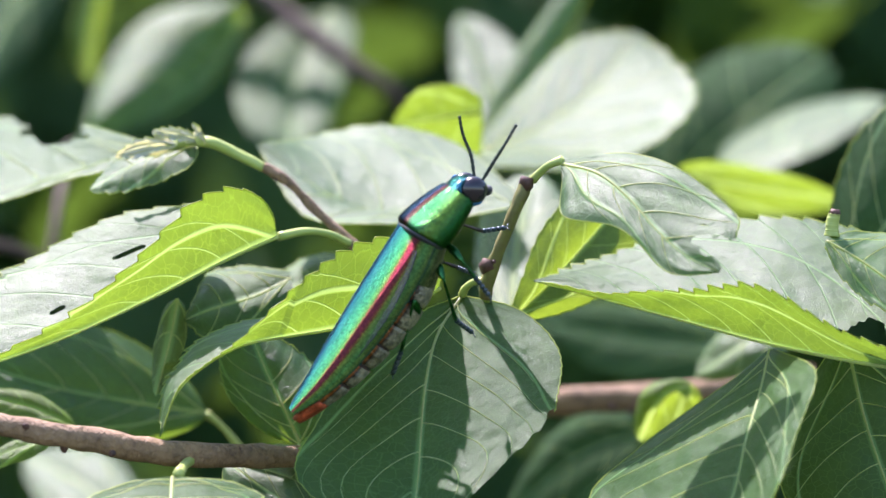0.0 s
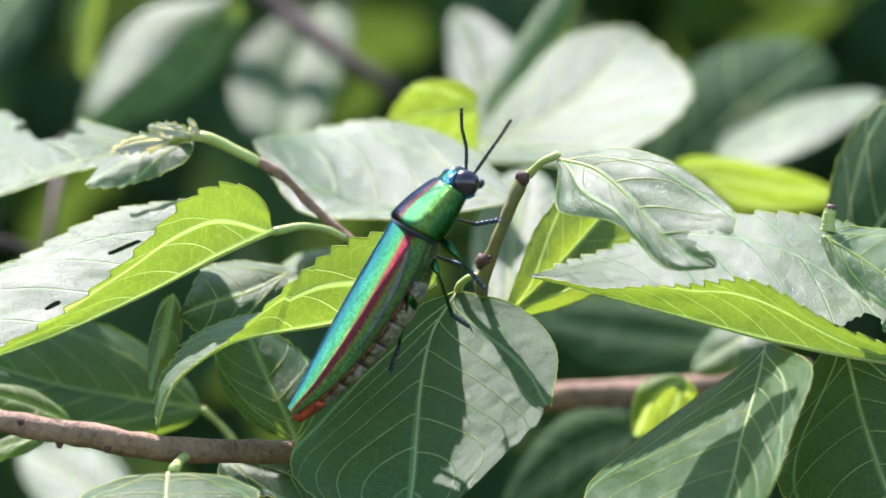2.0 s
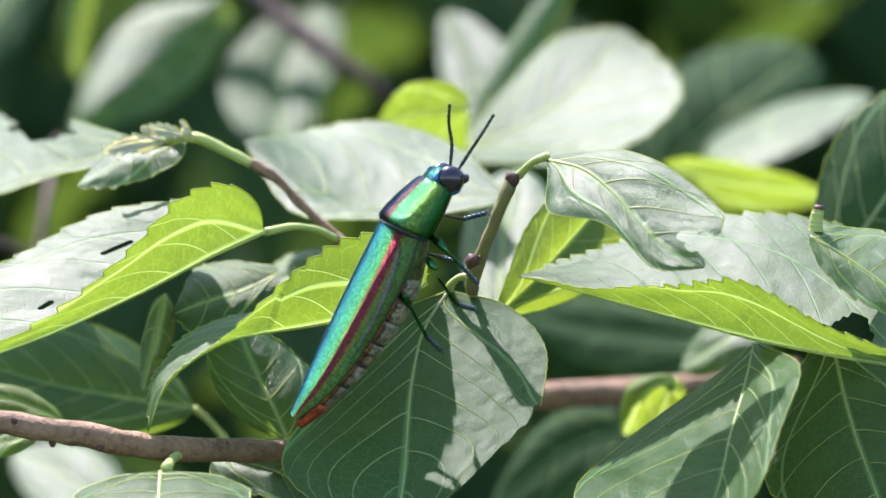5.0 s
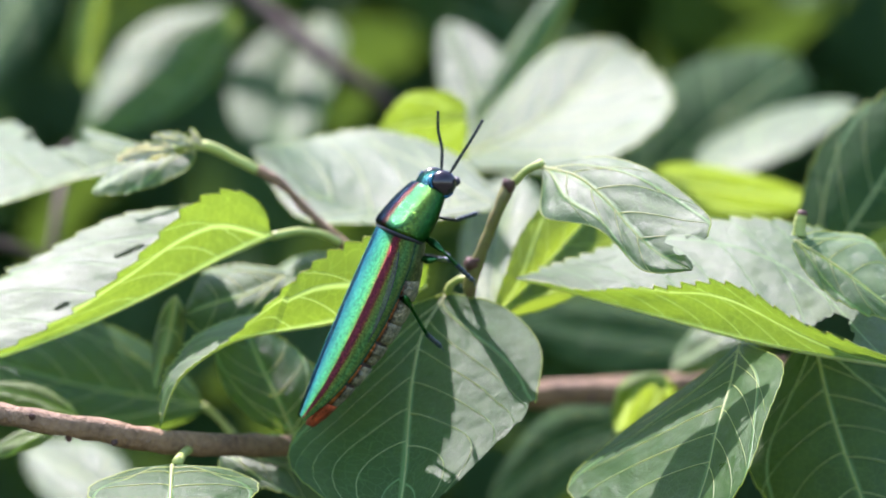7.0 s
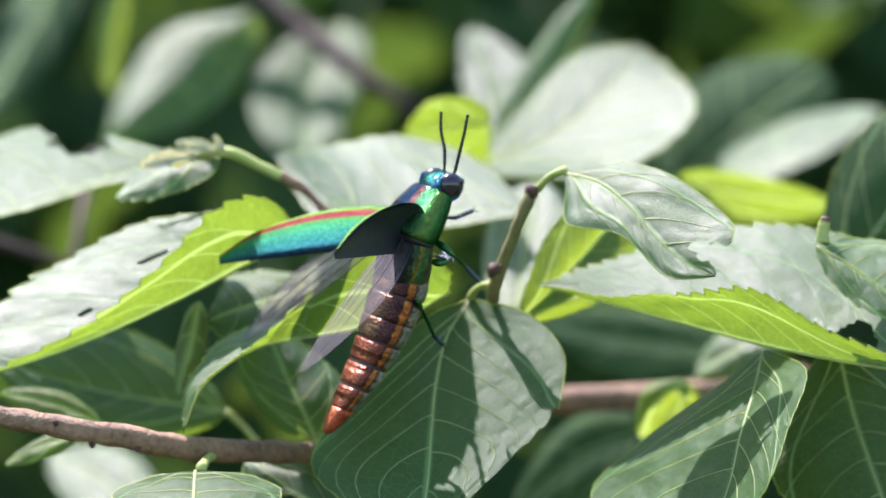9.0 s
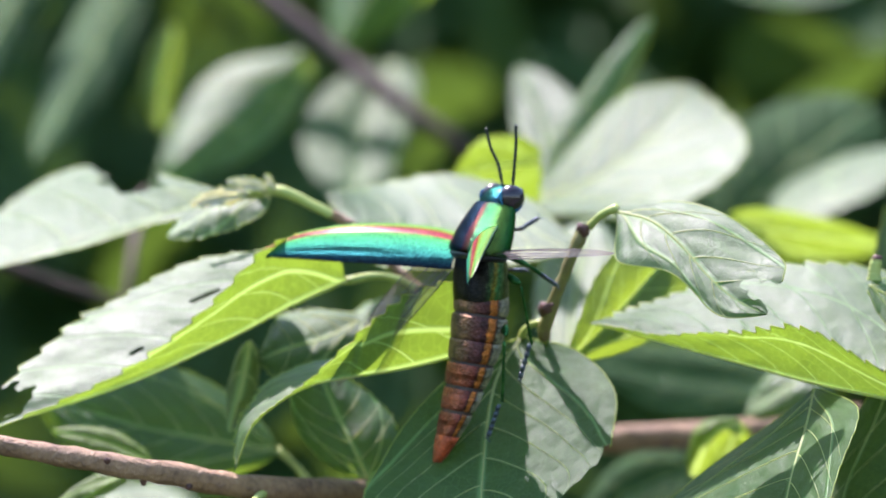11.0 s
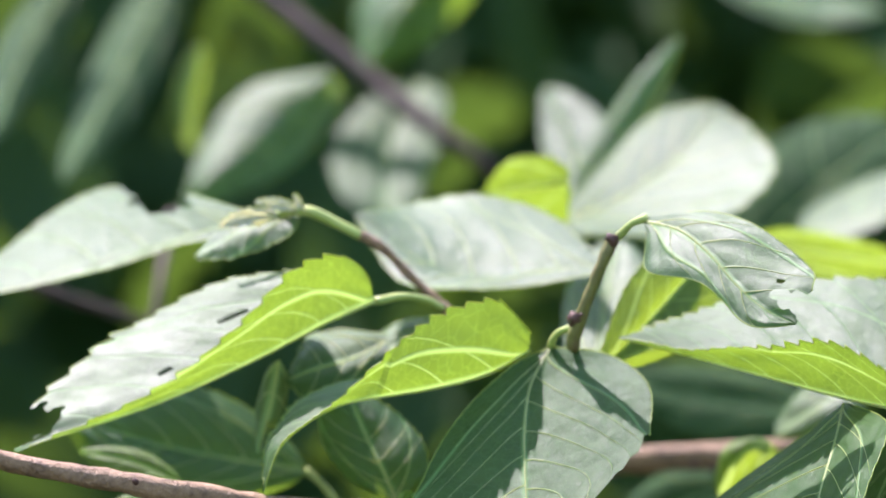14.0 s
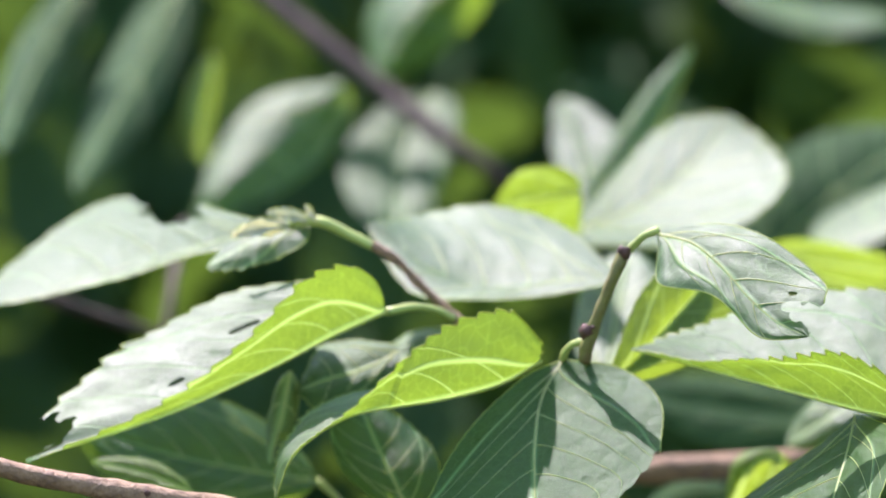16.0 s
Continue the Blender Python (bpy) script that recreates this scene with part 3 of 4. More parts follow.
for path, w in (([(-32.1, 13.0, 14.5), (-35.4, 13.0, 15.3), (-38.7, 13.0, 15.7)], 0.8), ([(-31.7, 12.0, 14.3), (-32.6, 12.0, 15.6), (-33.5, 12.0, 16.4)], 0.6), ([(-35.4, 12.0, 14.0), (-39.7, 11.0, 13.6), (-43.2, 10.0, 12.6)], 1.1)):
    leaf("unfolding yellowish leaflet at the shoot tip", path, [(0, 0, w)], [(0, -0.4, -w)], veins=2, mat=BUDLEAF, wave=0.8, thick=0.5, teeth=6, tooth=0.5, arch=0.2, push=10)
leaf_h1 = leaf("large dark leaf in shade below the folded leaf",
               [(-31.3, 7.0, -20.6), (-39.7, 1.0, -19.1), (-49.3, -3.0, -17.1), (-59.1, -4.0, -14.1)], [(-2.8, 3.0, 8.5), (-4.3, 3.0, 9.2), (-2.1, 2.0, 5.0)],
               [(-1.4, -3.0, -4.3), (-2.1, -4.0, -5.1), (-1.4, -2.0, -2.8)], full=1.2, teeth=12, tooth=0.35, veins=5, stalk=[(-31.3, 7.0, -20.6), (-29.3, 8.0, -22.4), (-27.2, 9.0, -25.0)], push=45)
leaf_h2 = leaf("rounded dark green leaf above the branch",
               [(-19.4, 12.0, -24.9), (-21.4, 13.0, -20.6), (-23.7, 15.0, -16.1), (-26.1, 17.0, -10.6)], [(-7.4, 4.1, 1.5)], [(5.9, 4.1, 2.2)],
               peak=0.40, full=1.0, teeth=12, tooth=0.35, veins=4, stalk=[(-19.4, 12.0, -24.9), (-19.1, 11.0, -25.8), (-19.5, 10.0, -26.3)])
leaf_h0 = leaf("green leaf tucked under the twig",
               [(-21.1, 24.0, -3.4), (-25.7, 22.0, -5.7), (-31.1, 20.0, -7.3), (-34.9, 18.0, -8.8)], (), (), edges=([(-21.2, 26.0, -2.6), (-27.6, 28.0, -1.9), (-32.3, 28.0, -3.0), (-34.9, 18.0, -8.8)], [(-20.7, 22.0, -5.7), (-24.9, 20.0, -9.6), (-30.2, 18.0, -11.9), (-34.9, 18.0, -8.8)]), teeth=10, veins=4, mat=DULL)
leaf_h4 = leaf("green leaf tucked under the twig", [(-13.6, 52.0, -2.3), (-19.1, 52.0, -3.8), (-26.0, 48.0, -6.2)], [(-0.8, 6.5, 3.1)], [(1.9, -3.3, -3.9)], full=1.1, teeth=8, veins=3)
leaf_h3 = leaf("narrow pale folded leaf edge", [(-35.2, 10.0, -5.9), (-36.2, 9.0, -11.6), (-37.9, 8.0, -18.4)], [(-1.9, 2.0, -0.0)], [(1.5, 4.1, -0.6)], full=1.1, veins=2, mat=PALE, push=9)
leaf_j = leaf("light green leaf with pale veins under the branch",
              [(-34.0, -18.0, -27.5), (-33.9, -22.0, -29.4), (-33.7, -28.0, -33.2), (-33.4, -34.0, -38.1)], (), (), edges=([(-34.8, -18.0, -27.6), (-41.4, -17.0, -28.7), (-44.2, -21.0, -31.6), (-33.4, -34.0, -38.1)], [(-33.1, -18.0, -27.6), (-26.1, -19.0, -28.2), (-23.2, -23.0, -30.8), (-33.4, -34.0, -38.1)]), teeth=12, tooth=0.3, veins=4, fine=2, arch=0.5, mat=LEATHERY, thick=1.3,
              stalk=[(-33.3, -18.0, -27.1), (-33.1, -10.0, -26.4), (-32.4, -3.0, -25.8)])
leaf_k2 = leaf("pale leaf under the branch", [(-29.0, 10.0, -27.2), (-25.0, 9.0, -27.7), (-19.1, 7.0, -29.6), (-12.5, 5.0, -33.8)], [(2.2, 5.0, 2.2), (4.3, 8.1, 4.3)], [(-1.8, -3.0, -2.9)], full=1.1, teeth=9, veins=4, mat=PALE)
leaf_l = leaf("lime leaf edge catching the sun", [(-49.9, 28.0, -23.4), (-56.7, 28.0, -20.6), (-64.2, 28.0, -18.9)], [(0.0, 3.2, 2.0)], [(0.8, -2.1, -2.3)], full=1.1, veins=3, mat=YOUNG, ribs=())
leaf_l2 = leaf("yellow-green leaf under the branch", [(-52.7, 18.0, -24.7), (-57.2, 18.0, -26.1), (-62.3, 18.0, -28.4)], [(0.0, 3.1, 1.2)], [(0.7, -2.1, -1.3)], full=1.1, veins=2, mat=YOUNG, ribs=())
leaf_m1 = leaf("blue-green leaf in shade", [(-57.9, 108.0, -26.6), (-63.9, 108.0, -22.3), (-76.0, 116.0, -14.7)], [(-4.3, 4.9, -4.3)], [(5.2, 9.7, 5.2)], full=1.1, veins=4)
leaf_m2 = leaf("blurred leaf with a pale sheen", [(-52.7, 164.0, -45.7), (-62.2, 176.0, -38.9), (-72.9, 188.0, -34.7)], [(3.9, 6.8, 4.8)], [(-3.9, -6.8, -4.8)], full=1.1, veins=3, mat=PALE)
leaf_q1 = leaf("small yellow-green leaf beside the branch", [(33.9, 60.0, -18.4), (29.9, 60.0, -20.6), (26.9, 64.0, -26.7)], [(-2.7, 2.2, 1.1)], [(3.2, 2.2, -2.4)], full=1.0, veins=3, mat=YOUNG, ribs=())
leaf_q2 = leaf("dark leaf in shade below the branch", [(31.4, 124.0, -27.7), (19.9, 124.0, -31.6), (8.5, 124.0, -41.3)], [(-1.8, 2.8, 5.3)], [(2.6, -3.7, -7.0)], full=1.1, veins=3, mat=SHADED_LEAF, thick=0.5)
leaf_q3 = leaf("dark leaf in deep shade", [(48.9, 188.0, -16.3), (30.5, 188.0, -14.4), (14.1, 188.0, -11.5)], [(0.0, 3.7, 5.8)], [(0.0, -4.2, -6.8)], full=1.1, veins=3, mat=SHADED_LEAF, thick=0.5)
leaf_q4 = leaf("soft green leaf behind the hanging leaf", [(48.7, 76.0, -9.7), (42.9, 76.0, -13.0), (35.8, 80.0, -18.0)], [(-1.6, 6.9, 3.3)], [(2.5, -3.5, -3.3)], full=1.1, veins=3, mat=PALE)

# ---- blurred leaves further back ----
bg_big = leaf("large sunlit leaf with a white sheen, out of focus",
              [(3.7, 124.0, 15.3), (13.1, 134.0, 19.2), (22.8, 146.0, 26.2), (30.9, 160.0, 36.3)], (), (), edges=([(4.2, 130.0, 17.3), (11.4, 146.0, 26.2), (20.3, 158.0, 34.8), (30.9, 160.0, 36.3)], [(6.4, 114.0, 13.2), (25.5, 118.0, 13.8), (38.7, 136.0, 24.9), (30.9, 160.0, 36.3)]), teeth=12, tooth=0.9, veins=5, mat=PALE, thick=1.4, arch=0.2)
bg_pale = leaf("blurred pale leaf in the sun", [(7.5, 204.0, 18.9), (6.6, 216.0, 30.2), (1.6, 228.0, 43.0)], [(-5.6, 1.4, -1.0)], [(8.7, -1.4, 2.0)], full=1.1, veins=2, mat=PALE)
bg_blade = leaf("narrow blurred green leaf", [(5.8, 180.0, 19.2), (12.6, 184.0, 29.9), (19.4, 188.0, 40.7), (25.4, 192.0, 50.2)], [(-2.9, 2.7, 1.7)], [(2.5, 2.7, -1.7)], full=1.2, veins=2, mat=DULL)
bg_lime = leaf("backlit lime leaf, out of focus",
               [(4.6, 92.0, 20.7), (0.0, 95.0, 20.3), (-4.8, 98.0, 19.6), (-9.3, 100.0, 19.0)], (), (), edges=([(4.4, 90.0, 23.2), (0.0, 91.0, 24.8), (-5.2, 94.0, 23.8), (-9.3, 100.0, 19.0)], [(4.7, 104.0, 15.3), (0.9, 106.0, 14.9), (-4.4, 106.0, 16.7), (-9.3, 100.0, 19.0)]), teeth=9, tooth=0.6, veins=4, mat=YOUNG, ribs=(), arch=0.3)
bg_left = leaf("blurred leaf with a white sheen and pale margin",
               [(-39.6, 284.0, 45.5), (-46.2, 280.0, 35.7), (-56.0, 274.0, 27.6), (-71.0, 266.0, 19.0)], (), (), edges=([(-43.7, 286.0, 49.6), (-58.9, 284.0, 45.6), (-67.5, 278.0, 33.4), (-71.0, 266.0, 19.0)], [(-39.4, 284.0, 43.8), (-44.4, 279.0, 34.0), (-54.8, 273.0, 26.2), (-71.0, 266.0, 19.0)]), veins=3, mat=LEAF, thick=1.8, arch=4.0)
bg_mid = leaf("blurred upright leaf with a pale sheen", [(-24.1, 308.0, 48.6), (-29.8, 292.0, 34.4), (-30.6, 272.0, 18.5)], [(-12.4, -4.5, -1.1)], [(9.2, -3.0, -1.1)], full=1.0, veins=3, mat=DULL)
bg_blue = leaf("blurred blue-green leaf hanging in the shade", [(-83.2, 388.0, 77.9), (-87.4, 332.0, 54.6), (-92.0, 252.0, 26.4)], [(-7.4, 8.8, 2.1)], [(6.3, 11.8, -3.2)], full=1.1, veins=3, mat=SHADED_LEAF)
bg_blue2 = leaf("blurred green leaf edge", [(-97.9, 332.0, 74.3), (-102.3, 284.0, 54.9), (-102.4, 220.0, 32.4)], [(-6.1, 5.7, 2.0)], [(4.0, 11.3, -3.0)], full=1.1, veins=2, mat=SHADED_LEAF)
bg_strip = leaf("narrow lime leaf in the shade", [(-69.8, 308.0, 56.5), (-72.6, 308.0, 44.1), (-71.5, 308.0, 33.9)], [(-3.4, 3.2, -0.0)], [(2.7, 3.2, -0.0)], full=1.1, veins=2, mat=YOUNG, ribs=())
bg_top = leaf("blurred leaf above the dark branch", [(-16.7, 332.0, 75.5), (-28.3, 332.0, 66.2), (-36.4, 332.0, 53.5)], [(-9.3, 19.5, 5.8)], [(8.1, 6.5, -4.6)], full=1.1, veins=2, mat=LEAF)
bg_right = leaf("dark green leaf, out of focus", [(40.2, 244.0, 12.6), (53.7, 244.0, 25.1), (70.1, 252.0, 36.9)], [(-8.9, 8.8, 8.9)], [(9.5, -2.9, -8.4)], full=0.9, veins=3, mat=SHADED_LEAF)
bg_grey = leaf("blurred leaf with a grey sheen", [(47.0, 204.0, 13.9), (60.9, 204.0, 19.9), (77.5, 212.0, 27.1)], [(0.0, 36.3, 6.0)], [(0.0, -8.4, -3.6)], full=1.0, veins=2, mat=PALE)
bg_band = leaf("bright lime leaf lying out of focus", [(34.9, 124.0, 12.0), (47.2, 124.0, 9.8), (62.0, 132.0, 8.1)], [(0.0, -3.7, 3.6)], [(0.0, 3.7, -3.7)], full=0.9, veins=4, mat=YOUNG, ribs=())
bg_sky = leaf("blurred grey-green leaf high in the shrub", [(37.8, 360.0, 74.3), (55.8, 360.0, 68.4), (76.1, 360.0, 67.2)], [(0.0, 33.5, 6.0)], [(0.0, -6.7, -4.8)], full=1.0, veins=2, mat=LEAF)


# ---- the jewel beetle: x forward, y to its left, z to its back ----
def striped(name, axis, stops, rough=0.3, speck=900.0, bump_mm=0.05, metal=1.0):
    """Metallic shell whose colour bands run along the body: by UV x, or by the height on the part."""
    m, nt, out = material(name)
    if axis == "uv":
        src = nt.nodes.new("ShaderNodeUVMap")
        src.uv_map = "UVMap"
        vec = src.outputs[0]
    else:
        src = nt.nodes.new("ShaderNodeTexCoord")
        vec = src.outputs["Object"]
    tc = nt.nodes.new("ShaderNodeTexCoord")
    n = node(nt, "TexNoise", Scale=speck, Detail=4.0, Roughness=0.7)
    nt.links.new(tc.outputs["Object"], n.inputs["Vector"])
    pit = node(nt, "TexVoronoi", Scale=speck * 2.2)
    nt.links.new(tc.outputs["Object"], pit.inputs["Vector"])
    sep = nt.nodes.new("ShaderNodeSeparateXYZ")
    nt.links.new(vec, sep.inputs[0])
    place = sep.outputs[0]
    if axis == "z":
        sc = node(nt, "Math")
        sc.operation = "MULTIPLY_ADD"
        sc.inputs[1].default_value = 100.0
        sc.inputs[2].default_value = 0.5
        nt.links.new(sep.outputs[2], sc.inputs[0])
        place = sc.outputs[0]
    jit = node(nt, "Math")
    jit.operation = "MULTIPLY_ADD"
    jit.inputs[1].default_value = 0.10
    nt.links.new(n.outputs["Fac"], jit.inputs[0])
    nt.links.new(place, jit.inputs[2])
    off = node(nt, "Math")
    off.operation = "SUBTRACT"
    off.inputs[1].default_value = 0.05
    nt.links.new(jit.outputs[0], off.inputs[0])
    col = ramp(nt, off.outputs[0], stops)
    grain = ramp(nt, n.outputs["Fac"], [(0.36, (0.50, 0.54, 0.54)), (0.5, (0.95, 0.95, 0.95)), (0.66, (1.7, 1.6, 1.45))])
    col = mixed(nt, 1.0, col, grain, "MULTIPLY")
    p = node(nt, "BsdfPrincipled", Roughness=rough, Metallic=metal)
    p.inputs["Coat Weight"].default_value = 0.1
    p.inputs["Coat Roughness"].default_value = 0.2
    nt.links.new(col, p.inputs["Base Color"])
    nt.links.new(mixed(nt, 0.35, col, (1.0, 1.0, 1.0)), p.inputs["Specular Tint"])
    b = node(nt, "Bump", Strength=1.0, Distance=bump_mm * MM)
    nt.links.new(pit.outputs["Distance"], b.inputs["Height"])
    nt.links.new(b.outputs[0], p.inputs["Normal"])
    nt.links.new(p.outputs[0], out.inputs[0])
    return m


ELYTRON = striped("elytron_shell", "uv", [(0.0, (0.008, 0.012, 0.03)), (0.05, (0.014, 0.05, 0.09)), (0.12, (0.03, 0.15, 0.17)), (0.26, (0.04, 0.21, 0.16)), (0.42, (0.05, 0.24, 0.11)),
                                          (0.50, (0.08, 0.22, 0.06)), (0.525, (0.15, 0.12, 0.05)), (0.54, (0.19, 0.045, 0.05)), (0.60, (0.20, 0.030, 0.06)), (0.665, (0.19, 0.06, 0.03)), (0.70, (0.19, 0.26, 0.045)), (0.82, (0.11, 0.28, 0.08)), (0.94, (0.13, 0.21, 0.045)), (1.0, (0.02, 0.06, 0.05))], 0.46, 3400.0, 0.18)
PRONOTUM = striped("pronotum_shell", "uv", [(0.0, (0.010, 0.018, 0.03)), (0.085, (0.014, 0.03, 0.05)), (0.11, (0.075, 0.028, 0.035)), (0.155, (0.09, 0.04, 0.03)), (0.19, (0.05, 0.17, 0.09)), (0.30, (0.05, 0.20, 0.08)),
                                           (0.44, (0.12, 0.21, 0.04)), (0.56, (0.03, 0.14, 0.04)), (1.0, (0.025, 0.09, 0.03))], 0.26, 2600.0, 0.10)
HEAD = striped("head_shell", "uv", [(0.0, (0.015, 0.07, 0.05)), (0.16, (0.015, 0.06, 0.06)), (0.30, (0.02, 0.05, 0.09)), (0.42, (0.02, 0.13, 0.06)), (1.0, (0.05, 0.22, 0.05))], 0.24, 2600.0, 0.06)
TERGITE = [(0.0, (0.10, 0.065, 0.045)), (0.16, (0.17, 0.10, 0.055)), (0.28, (0.12, 0.05, 0.04)), (0.40, (0.06, 0.025, 0.03)), (0.455, (0.05, 0.02, 0.02)), (0.48, (0.42, 0.15, 0.035)), (0.535, (0.40, 0.13, 0.03)),
           (0.56, (0.04, 0.03, 0.03)), (0.60, (0.24, 0.22, 0.17)), (0.84, (0.30, 0.27, 0.20)), (1.0, (0.18, 0.16, 0.12))]
VENTER = striped("abdomen_shell", "uv", TERGITE, 0.46, 1100, 0.16, 0.45)
RUSTY = striped("rusty_abdomen_shell", "uv", [(0.0, (0.26, 0.08, 0.045)), (0.2, (0.30, 0.10, 0.05)), (0.40, (0.15, 0.04, 0.03))] + TERGITE[4:], 0.46, 1100, 0.16, 0.45)
TAIL = striped("tail_shell", "uv", [(0.0, (0.42, 0.12, 0.05)), (0.3, (0.46, 0.10, 0.04)), (0.6, (0.36, 0.07, 0.03)), (1.0, (0.30, 0.10, 0.06))], 0.44, 900, 0.12, 0.35)
CHEST = striped("chest_shell", "uv", [(0.0, (0.012, 0.012, 0.018)), (0.40, (0.02, 0.022, 0.02)), (0.47, (0.03, 0.07, 0.03)), (0.51, (0.16, 0.13, 0.02)), (0.55, (0.04, 0.13, 0.05)), (0.66, (0.10, 0.12, 0.05)), (0.80, (0.26, 0.26, 0.16)), (1.0, (0.22, 0.22, 0.14))], 0.36, 1800, 0.10, 0.8)
LEGSHELL = striped("leg_shell", "z", [(0.0, (0.04, 0.14, 0.05)), (0.5, (0.04, 0.17, 0.05)), (1.0, (0.08, 0.13, 0.04))], 0.28, 700, 0.03)
# far-side legs: the body's shade is put into this darker shell colour
SHADED_LEG = striped("shaded_leg_shell", "z", [(0.0, (0.05, 0.045, 0.04)), (1.0, (0.06, 0.06, 0.05))], 0.4, 700, 0.03, 0.6)
BAND = plain("blue_band_shell", (0.02, 0.06, 0.22), 0.25, 1.0, (0.03, 0.16, 0.20), 900, 0.02)
DARK = plain("black_shell", (0.012, 0.012, 0.018), 0.42, 0, (0.03, 0.03, 0.04), 900, 0.03)
EYE = plain("eye_shell", (0.010, 0.006, 0.014), 0.22, 0, (0.022, 0.012, 0.024), 300, 0, 0.6, 0.3)
TARSUS = plain("tarsus_shell", (0.03, 0.05, 0.07), 0.38, 0.6, (0.10, 0.12, 0.14), 1500, 0.06)
JOINT = plain("joint_skin", (0.03, 0.025, 0.03), 0.6, 0, (0.08, 0.05, 0.04), 900)


def wing_material():
    m, nt, out = material("wing_membrane")
    tc = nt.nodes.new("ShaderNodeTexCoord")
    n = node(nt, "TexNoise", Scale=260.0, Detail=3.0)
    nt.links.new(tc.outputs["Object"], n.inputs["Vector"])
    p = node(nt, "BsdfPrincipled", Roughness=0.22)
    p.inputs["Base Color"].default_value = (0.42, 0.38, 0.40, 1)
    p.inputs["Specular IOR Level"].default_value = 0.5
    tr = node(nt, "BsdfTransparent")
    nt.links.new(ramp(nt, n.outputs["Fac"], [(0.35, (0.66, 0.60, 0.58)), (0.65, (0.84, 0.78, 0.70))]), tr.inputs["Color"])
    mix = nt.nodes.new("ShaderNodeMixShader")
    mix.inputs[0].default_value = 0.13
    nt.links.new(tr.outputs[0], mix.inputs[1])
    nt.links.new(p.outputs[0], mix.inputs[2])
    nt.links.new(mix.outputs[0], out.inputs[0])
    return m


WING = wing_material()


def axes(x, z):
    """A turn whose x axis lies along x and whose z axis looks along z as nearly as it can."""
    x, z = Vector(x).normalized(), Vector(z)
    z = (z - x * z.dot(x)).normalized()
    return Matrix((x, z.cross(x), z)).transposed()


def rings(bm, rows, sides=32, power=2.25):
    """Rings (x, half width, middle, top, bottom) in mm joined into a rounded body; UV x runs from its back round to its belly."""
    uv = bm.loops.layers.uv.new("UVMap")
    made = []
    for i, (x, a, zm, zt, zb) in enumerate(rows):
        ring = []
        for k in range(sides + 1):
            t = math.pi * 2 * k / sides
            c, s = math.cos(t), math.sin(t)
            y = a * math.copysign(abs(s) ** (2 / power), s)
            h = zt - zm if c > 0 else zm - zb
            z = zm + h * math.copysign(abs(c) ** (2 / power), c)
            if k == sides:
                ring.append((ring[0][0], 0.0, i))
            else:
                ring.append((bm.verts.new(Vector((x, y, z)) * MM), 1 - abs(1 - 2 * k / sides), i))
        made.append(ring)
    for r0, r1 in zip(made, made[1:]):
        for k in range(sides):
            four = (r0[k], r0[k + 1], r1[k + 1], r1[k])
            f = bm.faces.new([q[0] for q in four])
            for lp, q in zip(f.loops, four):
                lp[uv].uv = (q[1], q[2] / len(rows))
    for ring in (made[0], made[-1]):
        bm.faces.new([q[0] for q in ring[:-1]])
    bmesh.ops.recalc_face_normals(bm, faces=bm.faces)
    return bm


def along(values, n):
    if len(values[0]) <= 3:
        return [spline(values, i / n) for i in range(n + 1)]
    cols = [along([(v[k], 0, 0) for v in values], n) for k in range(len(values[0]))]
    return [tuple(c[i].x for c in cols) for i in range(n + 1)]


def ball(bm, c, r, u=14, v=9):
    m = Matrix.Translation(Vector(c) * MM) @ Matrix.Diagonal((*(Vector(r) * MM), 1))
    bmesh.ops.create_uvsphere(bm, u_segments=u, v_segments=v, radius=1, matrix=m)
    return bm


# half width and height of the closed wing cases, from base to tip, and the hinges
SHELL_A = [4.9, 5.6, 5.8, 5.75, 5.4, 4.7, 3.5, 1.2]
SHELL_B = [3.9, 4.45, 4.6, 4.5, 4.1, 3.45, 2.4, 0.7]
HINGE = Vector((0.4, 3.0, 2.6))
CASE_LENGTH = 27.4


def elytron_mesh(side, inner):
    """One wing case from its hinge back; side -1 right, 1 left; inner: the dark lining."""
    bm = bmesh.new()
    uv = bm.loops.layers.uv.new("UVMap")
    n, m = 48, 22
    grid, flat = [], {}
    shrink = 0.22 if inner else 0.0
    for i in range(n + 1):
        s = i / n
        a = spline([(q, 0, 0) for q in SHELL_A], s).x - shrink
        b = spline([(q, 0, 0) for q in SHELL_B], s).x - shrink
        crest = 3.35 + 0.25 * math.sin(math.pi * s) - shrink
        row = []
        for j in range(m + 1):
            f = j / m * math.pi / 2 * 1.05
            ribbed = 0.045 * math.sin(j / m * math.pi * 9) * (not inner) * math.sin(math.pi * s)
            x = 0.7 - CASE_LENGTH * s - 0.9 * (j / m - 0.45) ** 2 * (1 - s) - 0.5 * (j / m) * s ** 6
            y = side * (max(a, 0.2) * math.sin(f) ** 0.95 + 0.04)
            v = bm.verts.new((Vector((x, y, crest - max(b, 0.1) * (1 - math.cos(f)) + ribbed)) - Vector((HINGE.x, side * HINGE.y, HINGE.z))) * MM)
            flat[v] = (j / m, s)
            row.append(v)
        grid.append(row)
    for i in range(n):
        for j in range(m):
            f = bm.faces.new((grid[i][j], grid[i][j + 1], grid[i + 1][j + 1], grid[i + 1][j]))
            for lp in f.loops:
                lp[uv].uv = flat[lp.vert]
    return bm


